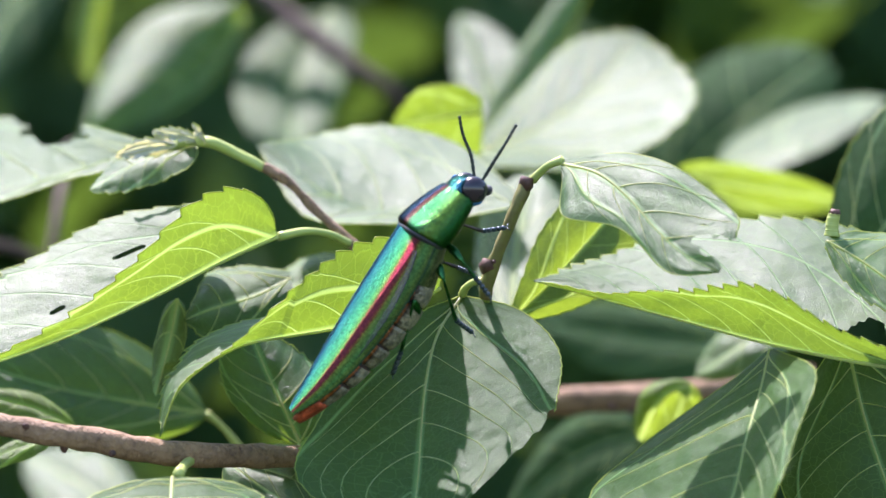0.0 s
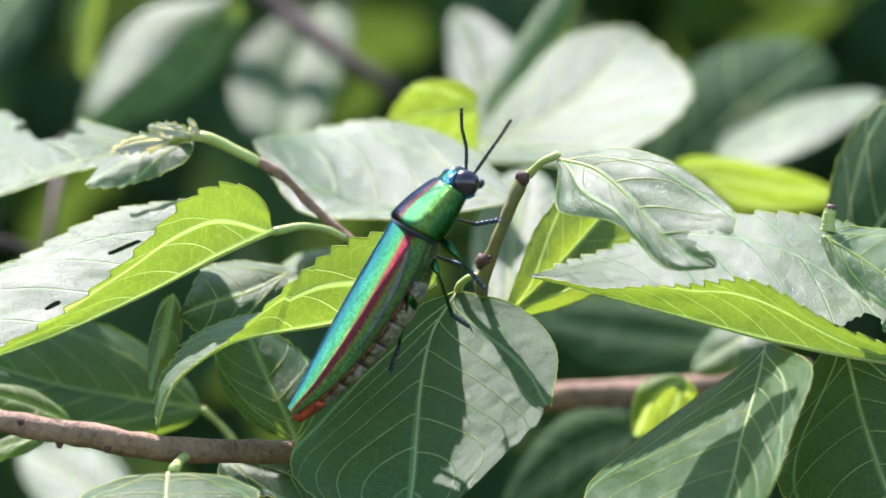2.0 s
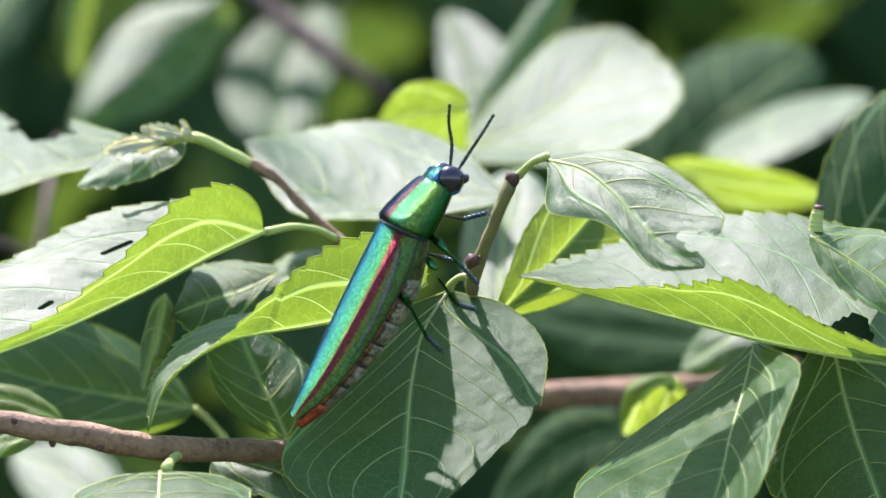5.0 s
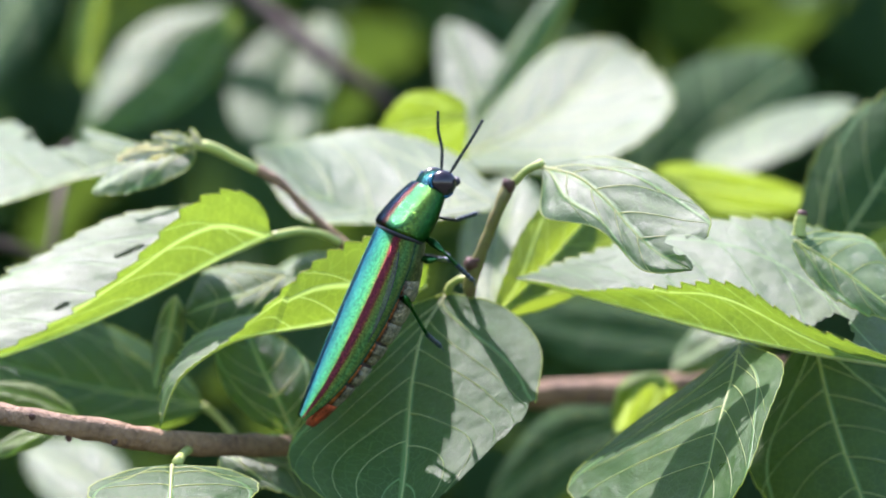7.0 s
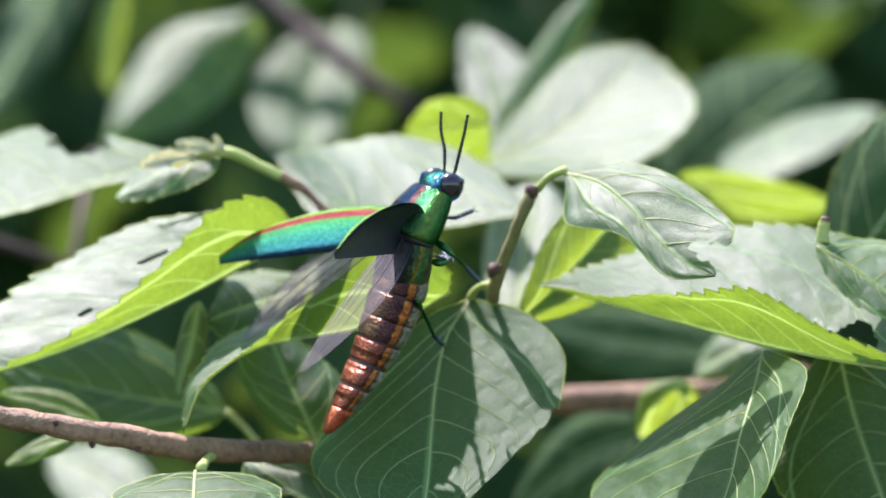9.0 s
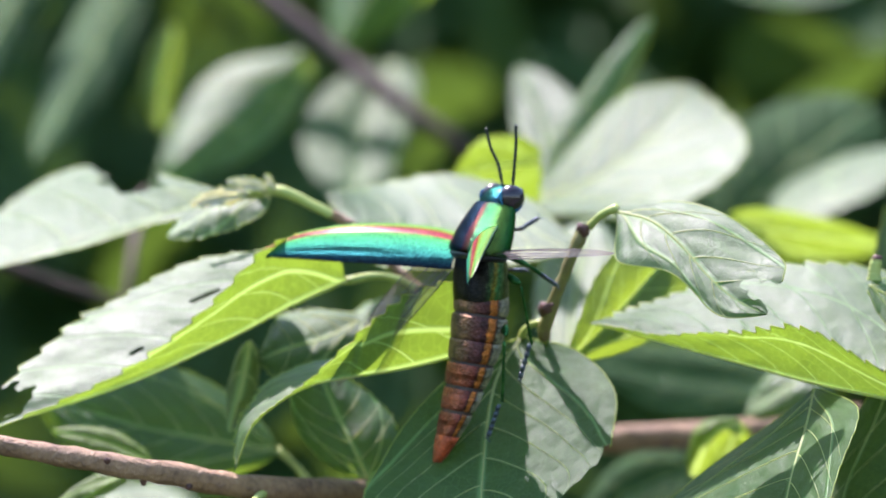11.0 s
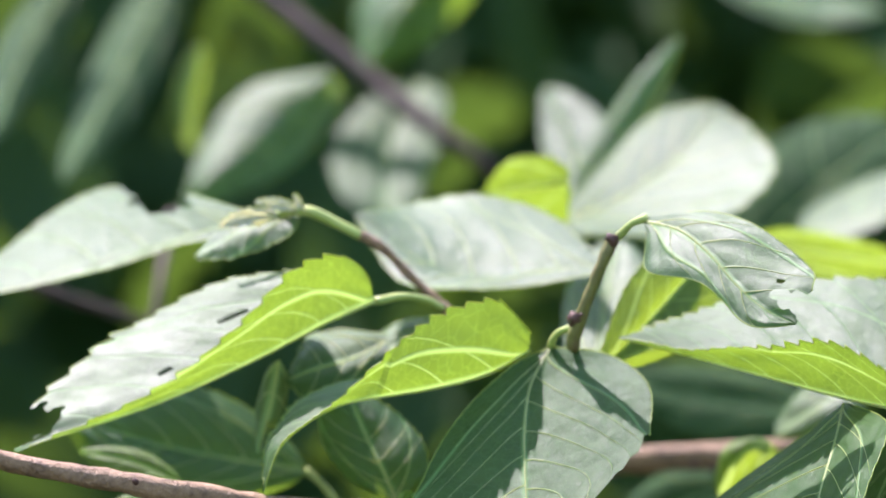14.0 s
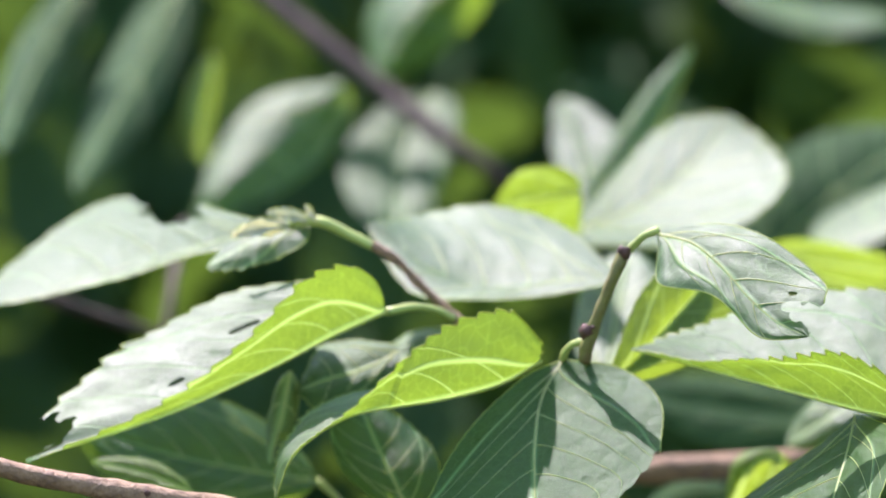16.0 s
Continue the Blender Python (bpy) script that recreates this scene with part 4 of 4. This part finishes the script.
def wing_mesh(side):
    """A cambered, lightly pleated membrane from its hinge back."""
    bm = bmesh.new()
    n, m = 30, 12
    grid = []
    for i in range(n + 1):
        s = i / n
        w = 6.2 * (math.sin(math.pi * (0.10 + 0.88 * s) ** 0.8)) ** 0.75 + 0.15
        row = []
        for j in range(m + 1):
            q = j / m
            p = Vector((-24.5 * s - 1.2 * q * (1 - s), side * (w * (q - 0.25)), 0.5 * math.sin(math.pi * q) * (1 - s) + 0.09 * (j % 2)))
            row.append(bm.verts.new(p * MM))
        grid.append(row)
    for i in range(n):
        for j in range(m):
            bm.faces.new((grid[i][j], grid[i][j + 1], grid[i + 1][j + 1], grid[i + 1][j]))
    return bm, [[(grid[i][j].co / MM).copy() for i in range(int(n * r) + 1)] for j, r in ((0, 1), (2, 0.95), (4, 0.8), (7, 0.9), (12, 1))]


def leg(top, label, joints, shell):
    """A jointed leg from its hip (mm); returns its femur, tibia and tarsus with the joints."""
    hip, knee, ankle, toe = joints = [Vector(q) for q in joints]
    bow = (hip - knee).orthogonal().normalized() * 0.15
    femur = part("femur", tube(bmesh.new(), along([hip, hip.lerp(knee, 0.5) + bow, knee], 12), lambda s: 0.22 + 0.30 * math.sin(math.pi * min(1, s * 0.9 + 0.10)), 12), shell, top, label)
    bm = tube(bmesh.new(), along([knee, knee.lerp(ankle, 0.5), ankle], 12), lambda s: 0.17 + 0.08 * s, 8)
    for q in range(5):
        c = knee.lerp(ankle, 0.4 + 0.12 * q)
        out = (ankle - knee).cross(Vector((0.2, 1, 0.3))).normalized()
        tube(bm, [c, c + out * 0.45 + (ankle - knee).normalized() * 0.25], lambda s: 0.05 * (1 - 0.8 * s), 4)
    shin = part("tibia", bm, shell, femur)
    bm = bmesh.new()
    for q in range(5):
        a, b = ankle.lerp(toe, q / 5), ankle.lerp(toe, (q + 0.92) / 5)
        tube(bm, [a, a.lerp(b, 0.6), b], lambda s: 0.15 + 0.20 * math.sin(math.pi * (0.25 + 0.65 * s)), 8)
    ahead = (toe - ankle).normalized()
    for sg in (-1, 1):
        side = ahead.orthogonal().normalized() * 0.35 * sg
        tube(bm, [toe, toe + ahead * 0.4 + side, toe + ahead * 0.5 + side * 1.6], lambda s: 0.10 * (1 - 0.6 * s), 5)
    foot = part("tarsus", bm, TARSUS, femur, "dark segmented foot with claws")
    return femur, shin, foot, joints


def antenna(head, root, path):
    """A toothed feeler of eleven joints, its origin at its root."""
    bm = bmesh.new()
    path = [p - Vector(root) for p in along([Vector(q) for q in path], 66)]
    tube(bm, path, lambda s: 0.20 - 0.05 * s + 0.11 * ((s * 11) % 1.0) * (s > 0.12), 8)
    ob = part("antenna", bm, FEELER, head, "black saw-toothed antenna")
    ob.location = Vector(root) * MM
    return ob


FEELER = plain("feeler_shell", (0.010, 0.014, 0.012), 0.45, 0.3, (0.03, 0.05, 0.04), 1500, 0.03)


def beetle():
    top = thing("jewel_beetle", (0, 0, 0), "metallic green beetle with two purple-red stripes on the leaf", "beetle")
    part("pronotum", rings(bmesh.new(), along([(-0.2, 5.3, 0.1, 3.35, -2.7), (0.5, 5.75, 0.1, 3.75, -3.1), (2.4, 5.55, -0.2, 3.25, -3.3), (4.5, 4.9, -0.7, 2.45, -3.3), (6.3, 4.15, -1.1, 1.6, -3.2), (6.9, 3.7, -1.2, 1.2, -3.0)], 26), 40), PRONOTUM, top, "green shell with purple-red stripes")
    part("collar", rings(bmesh.new(), along([(-0.9, 4.6, 0.1, 2.9, -2.5), (-0.35, 5.4, 0.1, 3.45, -2.85), (0.1, 5.2, 0.1, 3.2, -2.7)], 6)), DARK, top, "black seam behind the pronotum")
    head = part("head", rings(bmesh.new(), along([(6.2, 3.5, -1.3, 1.0, -3.2), (7.4, 3.2, -1.5, 0.85, -3.6), (8.5, 2.6, -1.8, 0.2, -3.8), (9.2, 1.9, -2.1, -0.7, -3.7), (9.6, 0.9, -2.3, -1.5, -3.2)], 18)), HEAD, top, "blue-green metallic head")
    part("mandible", ball(bmesh.new(), (8.9, 0, -3.9), (0.7, 1.1, 0.6)), DARK, head)
    for sgn in (-1, 1):
        part("eye", ball(bmesh.new(), (8.0, sgn * 2.75, -1.8), (1.7, 1.35, 1.75), 32, 20), EYE, head, "large glossy black compound eye")
        arc = [Vector((8.0 + 1.72 * math.cos(a), sgn * (2.95 + 0.2 * math.sin(a)), -1.8 + 1.8 * math.sin(a))) for a in (math.radians(70 + 7.5 * k) for k in range(25))]
        part("eye_rim", tube(bmesh.new(), arc, lambda s: 0.12 + 0.26 * math.sin(math.pi * s), 8), BAND, head, "metallic blue rim behind the eye")
    part("thorax", rings(bmesh.new(), along([(0.4, 4.7, -0.2, 2.4, -2.9), (-1.5, 5.0, -0.3, 2.6, -3.5), (-3.5, 5.0, -0.4, 2.4, -4.1), (-5.5, 4.7, -0.5, 2.1, -4.4), (-7, 4.0, -0.5, 1.6, -3.8)], 22), 36), CHEST, top, "metallic green and grey chest plates")
    # the abdomen narrows towards the tail, with overlapping segments
    course = [(-4.2, 4.5, -0.8, 1.9, -4.4), (-8, 4.8, -1.1, 1.9, -4.8), (-12, 4.6, -1.0, 1.7, -4.4), (-16, 4.1, -0.7, 1.6, -3.5), (-21, 3.1, 0.2, 1.8, -2.0), (-25.5, 1.7, 1.3, 2.2, -0.1), (-27.9, 0.45, 1.9, 2.3, 1.2)]
    line = along(course, 66)

    def ring_at(s, swell):
        x, a, zm, zt, zb = line[min(int(round(s * 66)), 66)]
        return (x - PIVOT.x, a * swell, zm - PIVOT.z, zm + (zt - zm) * swell - PIVOT.z, zm + (zb - zm) * swell - PIVOT.z)

    abdomen = part("abdomen", rings(bmesh.new(), [ring_at(i / 33, 0.90) for i in range(33)]), JOINT, top, "soft dark skin between the segments")
    abdomen.location = PIVOT * MM
    cuts = (0.02, 0.17, 0.31, 0.44, 0.56, 0.67, 0.78, 1.0)
    for k in range(7):
        s0, s1 = cuts[k], cuts[k + 1] - 0.012
        rows = []
        for i in range(9):
            f = i / 8
            swell = 0.93 + 0.075 * math.sin(math.pi * min(1, f * 0.85 + 0.14)) ** 0.5
            rows.append(ring_at(s0 + (s1 - s0) * f, swell))
        part("segment", rings(bmesh.new(), rows, 28), TAIL if k == 6 else RUSTY if k > 2 else VENTER, abdomen,
             "orange-red last segment" if k == 6 else "rusty brown ringed segment" if k > 2 else "bronze ringed segment with a pale belly")
    cases, wings = {}, {}
    for sgn in (-1, 1):
        e = part("elytron", elytron_mesh(sgn, False), ELYTRON, top, "iridescent green wing case with a purple-red stripe")
        part("lining", elytron_mesh(sgn, True), DARK, e, "black inner face of the wing case")
        cases[sgn] = e
        bm, lines = wing_mesh(sgn)
        w = part("wing", bm, WING, top, "smoky transparent hind wing")
        for ln in lines:
            part("wing_vein", tube(bmesh.new(), ln, lambda s: 0.085 * (1 - 0.7 * s), 5), DARK, w)
        wings[sgn] = w
    # left legs, on the far side, take the shell with shade in its colour
    legs = {name: leg(top, label, joints, LEGSHELL if name[0] == "r" else SHADED_LEG) for name, label, joints in LEGS}
    feelers = [antenna(head, path[0], path) for path in ANTENNAE]
    return top, abdomen, cases, wings, legs, feelers


PIVOT = Vector((-5.0, 0, 0.5))
LEGS = [
    ("r_front", "metallic green front leg", [(0.6, -2.0, -2.7), (-0.2, -4.4, -4.9), (-1.1, -3.6, -7.4), (-2.2, -2.2, -10.6)]),
    ("l_front", "thin front leg holding the twig, darkened as in shade", [(3.0, 2.0, -2.6), (3.7, 3.2, -4.2), (4.3, 4.4, -7.0), (6.2, 4.8, -9.4)]),
    ("r_mid", "green middle leg standing on the leaf", [(-2.0, -3.4, -2.9), (-3.3, -4.6, -4.0), (-6.9, 0.6, -9.1), (-7.2, 4.4, -12.6)]),
    ("l_mid", "middle leg holding the leaf stalk, darkened as in shade", [(-2.0, 2.2, -3.2), (-1.5, 3.2, -4.6), (-1.2, 3.2, -6.4), (-0.9, 3.0, -8.2)]),
    ("r_hind", "dark green hind leg standing on the leaf", [(-8.4, -3.2, -3.8), (-7.3, -5.4, -1.9), (-12.2, -0.6, -6.3), (-14.2, 2.8, -8.7)]),
    ("l_hind", "hind leg under the belly, darkened as in shade", [(-8.4, 3.2, -3.6), (-7.6, 5.4, -3.2), (-11.4, 5.2, -3.9), (-13.6, 4.4, -3.9)]),
]
ANTENNAE = [[(9.4, 1.0, -1.9), (12.0, 1.6, -0.8), (14.1, 2.1, 0.7), (16.3, 2.3, 1.8)], [(9.2, -1.0, -2.5), (12.1, -1.8, -2.75), (14.9, -2.3, -3.1), (17.6, -2.5, -3.4)]]
insect, belly, cases, wings, legs, feelers = beetle()


# ---- what moves ----
def drift(ob, rows):
    """Key a small sway: seconds, shift right and up in mm, turn about the line of sight in degrees."""
    home = ob.location.copy()
    walk(ob, [(t, Matrix.Translation(home + Vector((dx, dy, dz)) * MM) @ pose(0, 0, 0, rx, ry, 0)) for t, dx, dy, dz, rx, ry in rows])


def clinging(x, y, z, lean, tip):
    """The beetle's pose in mm: its head leans up from the right by degrees, its back tips towards the viewer."""
    up, t = radians(lean), radians(tip)
    turn = axes((math.cos(up), 0, math.sin(up)), (-math.sin(up) * math.cos(t), -math.sin(t), math.cos(up) * math.cos(t)))
    return Matrix.Translation(Vector((x, y, z)) * MM) @ turn.to_4x4()


def flying(x, y, z, ahead, back):
    return Matrix.Translation(Vector((x, y, z)) * MM) @ axes(ahead, back).to_4x4()


def case_pose(side, body, tip, face):
    """A wing case swung out on its hinge while the body has that pose: ways in the world to its tip and of the middle of its dome."""
    inv = body.to_3x3().transposed()
    rest = axes((-CASE_LENGTH, -side * 2.4, 0.6), (0, side, 1.3))
    turn = axes(inv @ Vector(tip), inv @ Vector(face)) @ rest.transposed()
    return Matrix.Translation(Vector((HINGE.x, side * HINGE.y, HINGE.z)) * MM) @ turn.to_4x4()


def wing_pose(side, body, tip, face):
    """A hind wing swung out: ways in the world to its tip and of its upper face."""
    inv = body.to_3x3().transposed()
    return Matrix.Translation(Vector((-0.6, side * 2.6, 2.2)) * MM) @ axes(-(inv @ Vector(tip)), inv @ Vector(face)).to_4x4()


def step(limb, rows):
    """Key a leg: seconds, then the ways from hip to knee, knee to ankle and ankle to toe, on the beetle."""
    femur, shin, foot, (hip, knee, ankle, toe) = limb

    def swing(old, new_way, at, to):
        turn = old.rotation_difference(Vector(new_way)).to_matrix().to_4x4()
        return Matrix.Translation(to * MM) @ turn @ Matrix.Translation(-at * MM)

    keys = {femur: [], shin: [], foot: []}
    for t, thigh, calf, paw in rows:
        f = swing(knee - hip, thigh, hip, hip)
        k = f @ (knee * MM) / MM
        s = swing(ankle - knee, calf, knee, k)
        p = swing(toe - ankle, paw, ankle, s @ (ankle * MM) / MM)
        keys[femur].append((t, f))
        keys[shin].append((t, f.inverted() @ s))
        keys[foot].append((t, f.inverted() @ p))
    for ob, line in keys.items():
        walk(ob, line)


def motions():
    rows = [
        (0, -3.3, -13.0, 2.1, 58.9, 12),
        (0.5, -3.3, -13.0, 2.2, 59.8, 12),
        (1, -3.5, -13.0, 2.2, 60.2, 12),
        (1.5, -3.5, -13.0, 2.1, 60.6, 12),
        (2, -3.6, -13.0, 2.1, 60.8, 12),
        (2.5, -3.6, -13.0, 2.1, 61.4, 12),
        (3, -3.6, -13.0, 2.1, 62, 12),
        (3.5, -3.7, -13.0, 2.2, 62.7, 12),
        (4, -3.7, -13.0, 2.3, 63.3, 12),
        (6.5, -4.2, -13.0, 2.3, 67.1, 13),
        (7, -4.4, -13.0, 2.4, 67.6, 14),
        (7.5, -5.0, -13.0, 2.8, 68, 18),
        (8, -5.5, -13.0, 3.2, 68, 22),
        (8.5, -6.3, -13.0, 3.0, 68, 24),
        (9, -6.6, -13.0, 2.9, 69, 24),
        (9.5, -7.0, -13.0, 2.7, 70, 24),
        (10, -9.9, -13.0, 3.9, 73.5, 24),
        (10.2, -9.5, -13.0, 3.8, 75, 24),
    ]
    stand = {t: clinging(*q) for t, *q in rows}
    off = flying(20.0, -8.0, 28.0, (0.39, -0.70, 0.59), (-0.50, 0.37, 0.77))
    away = flying(36.0, -10.0, 33.0, (0.20, -0.70, 0.68), (-0.45, 0.50, 0.74))
    walk(insect, [(t, m) for t, m in stand.items()] + [
        (11.0, clinging(-4.0, -9.0, 5.5, 80, 24)),
        (11.7, flying(6.0, -8.5, 16.0, (0.33, -0.40, 0.85), (-0.80, 0.10, 0.55))),
        (12.3, off), (12.4, off), (12.5, away), (12.8, away),
        (13.0, flying(75.0, -12.0, 62.0, (0.25, -0.60, 0.75), (-0.45, 0.50, 0.74))),
        (16, flying(165.0, -12.0, 150.0, (0.25, -0.60, 0.75), (-0.45, 0.50, 0.74)))])
    home = Matrix.Translation(PIVOT * MM)
    walk(belly, [(t, home @ pose(0, 0, 0, 0, -a, 0)) for t, a in ((0, 0), (7.0, 0), (7.5, 3), (8, 3), (9, 2), (10.2, 1), (11.0, 2), (12.3, 10), (12.8, 10), (16, 6))])
    # wing cases: closed, ajar, raised, spread
    shut = {s: Matrix.Translation(Vector((HINGE.x, s * HINGE.y, HINGE.z)) * MM) for s in (-1, 1)}
    b7, b8, b9, b10 = stand[7.5], stand[8.0], stand[9.5], stand[10.2]
    walk(cases[-1], [(0, shut[-1]), (6.95, shut[-1]), (7.2, shut[-1].lerp(case_pose(-1, b7, (-0.44, -0.30, -0.80), (-0.40, -0.75, 0.55)), 0.7)), (7.45, case_pose(-1, b7, (-0.425, -0.66, -0.615), (-0.45, -0.60, 0.65))), (7.75, case_pose(-1, b7, (-0.425, -0.66, -0.615), (-0.45, -0.55, 0.70))),
                     (7.95, case_pose(-1, b8, (-0.385, -0.88, -0.27), (-0.25, -0.10, 1))), (8.2, case_pose(-1, b8, (-0.385, -0.88, -0.27), (-0.30, -0.05, 1))),
                     (8.45, case_pose(-1, b8, (-0.31, -0.94, -0.14), (-0.80, 0.30, 0.50))), (9.6, case_pose(-1, b9, (-0.28, -0.95, -0.11), (-0.85, 0.30, 0.42))), (10.2, case_pose(-1, b10, (-0.18, -0.97, -0.11), (-0.80, 0.22, 0.50))),
                     (12.3, case_pose(-1, off, (-0.88, -0.42, -0.21), (-0.10, 0.35, 0.93))), (12.5, case_pose(-1, away, (-0.93, -0.22, -0.28), (-0.10, 0.30, 0.95))), (16, case_pose(-1, away, (-0.93, -0.22, -0.28), (-0.10, 0.30, 0.95)))])
    walk(cases[1], [(0, shut[1]), (6.95, shut[1]), (7.45, case_pose(1, b7, (-0.675, 0.45, -0.585), (-0.62, -0.20, 0.74))), (7.7, case_pose(1, b7, (-0.675, 0.45, -0.585), (-0.62, -0.20, 0.74))),
                    (7.9, case_pose(1, b8, (-0.767, 0.58, -0.27), (-0.30, -0.30, 0.85))), (8.2, case_pose(1, b8, (-0.767, 0.58, -0.26), (-0.30, -0.38, 0.82))), (8.5, case_pose(1, b8, (-0.79, 0.55, -0.23), (-0.30, -0.66, 0.66))), (9.5, case_pose(1, b9, (-0.80, 0.55, -0.16), (-0.30, -0.75, 0.60))), (10.2, case_pose(1, b10, (-0.82, 0.55, -0.15), (-0.25, -0.74, 0.62))),
                    (12.3, case_pose(1, off, (-0.10, 0.50, 0.85), (-0.35, -0.75, 0.50))), (16, case_pose(1, away, (-0.10, 0.50, 0.85), (-0.35, -0.75, 0.50)))])
    # hind wings unfold, then beat
    fold = {s: Matrix.Translation(Vector((-0.6, s * 2.6, 2.2)) * MM) @ axes((1, s * 0.06, 0), (0, s * 0.55, 1)).to_4x4() for s in (-1, 1)}
    l_ajar = wing_pose(1, b7, (-0.78, 0.10, -0.62), (-0.30, -0.80, 0.50))
    l_low = wing_pose(1, b8, (-0.60, 0.25, -0.75), (-0.60, -0.50, 0.60))
    l_wide = wing_pose(1, b8, (-0.76, 0.30, -0.55), (-0.35, -0.70, 0.55))
    l_back = wing_pose(1, b9, (-0.40, 0.75, -0.50), (-0.60, -0.60, 0.50))
    r_ajar = wing_pose(-1, b7, (-0.50, -0.25, -0.83), (-0.45, -0.75, 0.40))
    r_low = wing_pose(-1, b8, (-0.38, -0.30, -0.87), (-0.35, -0.85, 0.35))
    r_left = wing_pose(-1, b8, (-0.52, -0.50, -0.66), (-0.45, -0.55, 0.70))
    r_down = wing_pose(-1, b9, (0.40, -0.75, -0.55), (0.10, -0.65, 0.75))
    r_side = wing_pose(-1, b10, (0.72, -0.68, -0.05), (0.05, -0.25, 0.97))
    l_up, l_drop = wing_pose(1, off, (-0.80, 0.50, 0.35), (-0.20, -0.70, 0.65)), wing_pose(1, off, (0.20, 0.90, 0.10), (-0.30, -0.20, 0.90))
    r_up, r_drop = wing_pose(-1, off, (-0.70, -0.70, 0.10), (0.10, 0.20, 0.95)), wing_pose(-1, off, (-0.10, -0.85, -0.50), (-0.40, -0.40, 0.80))
    walk(wings[1], [(0, fold[1]), (7.05, fold[1]), (7.4, l_ajar), (7.75, l_ajar), (7.95, l_low), (8.3, l_low), (8.5, l_wide), (8.95, l_wide), (9.3, l_low), (9.6, l_back), (10.0, l_back), (10.2, l_low)] + [(10.3 + 0.1 * k, (l_back, l_wide)[k % 2]) for k in range(15)] + [(11.9 + 0.1 * k, (l_drop, l_up)[k % 2]) for k in range(12)] + [(16, l_up)])
    walk(wings[-1], [(0, fold[-1]), (7.05, fold[-1]), (7.5, r_ajar), (7.8, r_ajar), (8.0, r_low), (8.2, r_low), (8.5, r_left), (9.1, r_left), (9.3, r_low), (9.5, r_down), (9.8, r_down), (10.0, r_side), (10.2, r_side)] + [(10.3 + 0.1 * k, (r_down, r_side)[k % 2]) for k in range(15)] + [(11.9 + 0.1 * k, (r_drop, r_up)[k % 2]) for k in range(12)] + [(16, r_up)])
    # the middle leg steps up to the leaf stalk, the hind leg shifts on the leaf, all are drawn in for the flight
    mid = [b - a for a, b in zip(legs["r_mid"][3], legs["r_mid"][3][1:])]
    hind = [b - a for a, b in zip(legs["r_hind"][3], legs["r_hind"][3][1:])]
    perched = ((0.6, -1.6, -1.4), (0.3, 7.3, -3.2), (0.8, 5.0, -1.2))
    step(legs["r_mid"], [(0, *mid), (4.2, *mid), (6.3, *perched), (10.2, *perched), (11.2, (-1, -1.6, -1.2), (-5, 0.5, -2), (-3, 1.0, 0)), (16, (-1, -1.6, -1.2), (-5, 0.5, -2), (-3, 1.0, 0))])
    first = ((0.9, -2.2, 1.7), (-6.2, 4.6, -2.9), (-3.0, 3.0, -1.2))
    later = ((0.9, -2.2, 1.6), (-3.6, 4.6, -6.0), (-0.8, 3.0, -3.0))
    step(legs["r_hind"], [(0, *first), (2.2, *first), (3.2, *hind), (3.7, *hind), (4.1, *later), (10.2, *later), (11.2, (-1, -2.0, 0.6), (-6, 0.6, -1), (-3, 0.6, 0.3)), (16, (-1, -2.0, 0.6), (-6, 0.6, -1), (-3, 0.6, 0.3))])
    # feelers sway in the plane of view
    for ob, sway in zip(feelers, (((0, -16), (0.5, -11), (1, -8), (2, -4), (3.5, 0), (4.2, 3), (6.3, 4), (7.5, 4), (8.1, 3), (8.5, 6), (9.5, 6), (10.2, 4), (16, 4)),
                                  ((0, -8), (2, -3), (3.5, 0), (4.2, -2), (6.3, 2), (7.5, 0), (8.1, -4), (8.5, -15), (9.5, -20), (10.2, -18), (16, -18)))):
        spot = ob.location.copy()
        walk(ob, [(t, Matrix.Translation(spot) @ pose(0, 0, 0, 0, a, 0)) for t, a in sway])
    # the cut twig and its leaves spring up when the weight is gone
    lift = ((0, 0, 0), (10.2, 0, 0), (12.3, 0, 0.1), (12.5, 0, 0), (13, 0, 0.6), (13.5, 0.1, 1.6), (14, 0.1, 1.4), (14.5, 0.15, 1.15), (16, 0.15, 1.15))
    for ob in (perch_twig, leaf_t, leaf_f):
        drift(ob, [(t, dx, 0, dz, 0, 0) for t, dx, dz in lift])
    for ob in (lower_branch, leaf_j, leaf_k2):
        drift(ob, [(t, 0, 0, dz, 0, 0) for t, dz in ((0, 0), (10.2, 0), (11.2, 0.1), (12.3, -0.1), (13, 0), (16, -0.1))])
    drift(leaf_b, [(t, dx, 0, dz, -4.5 * dz, -4.5 * dz) for t, dx, dz in lift])
    for ob in (leaf_r, leaf_d, cut_stalk):
        drift(ob, [(t, 0.5 * dx, 0, 0.55 * dz, 0, 0) for t, dx, dz in lift])


motions()
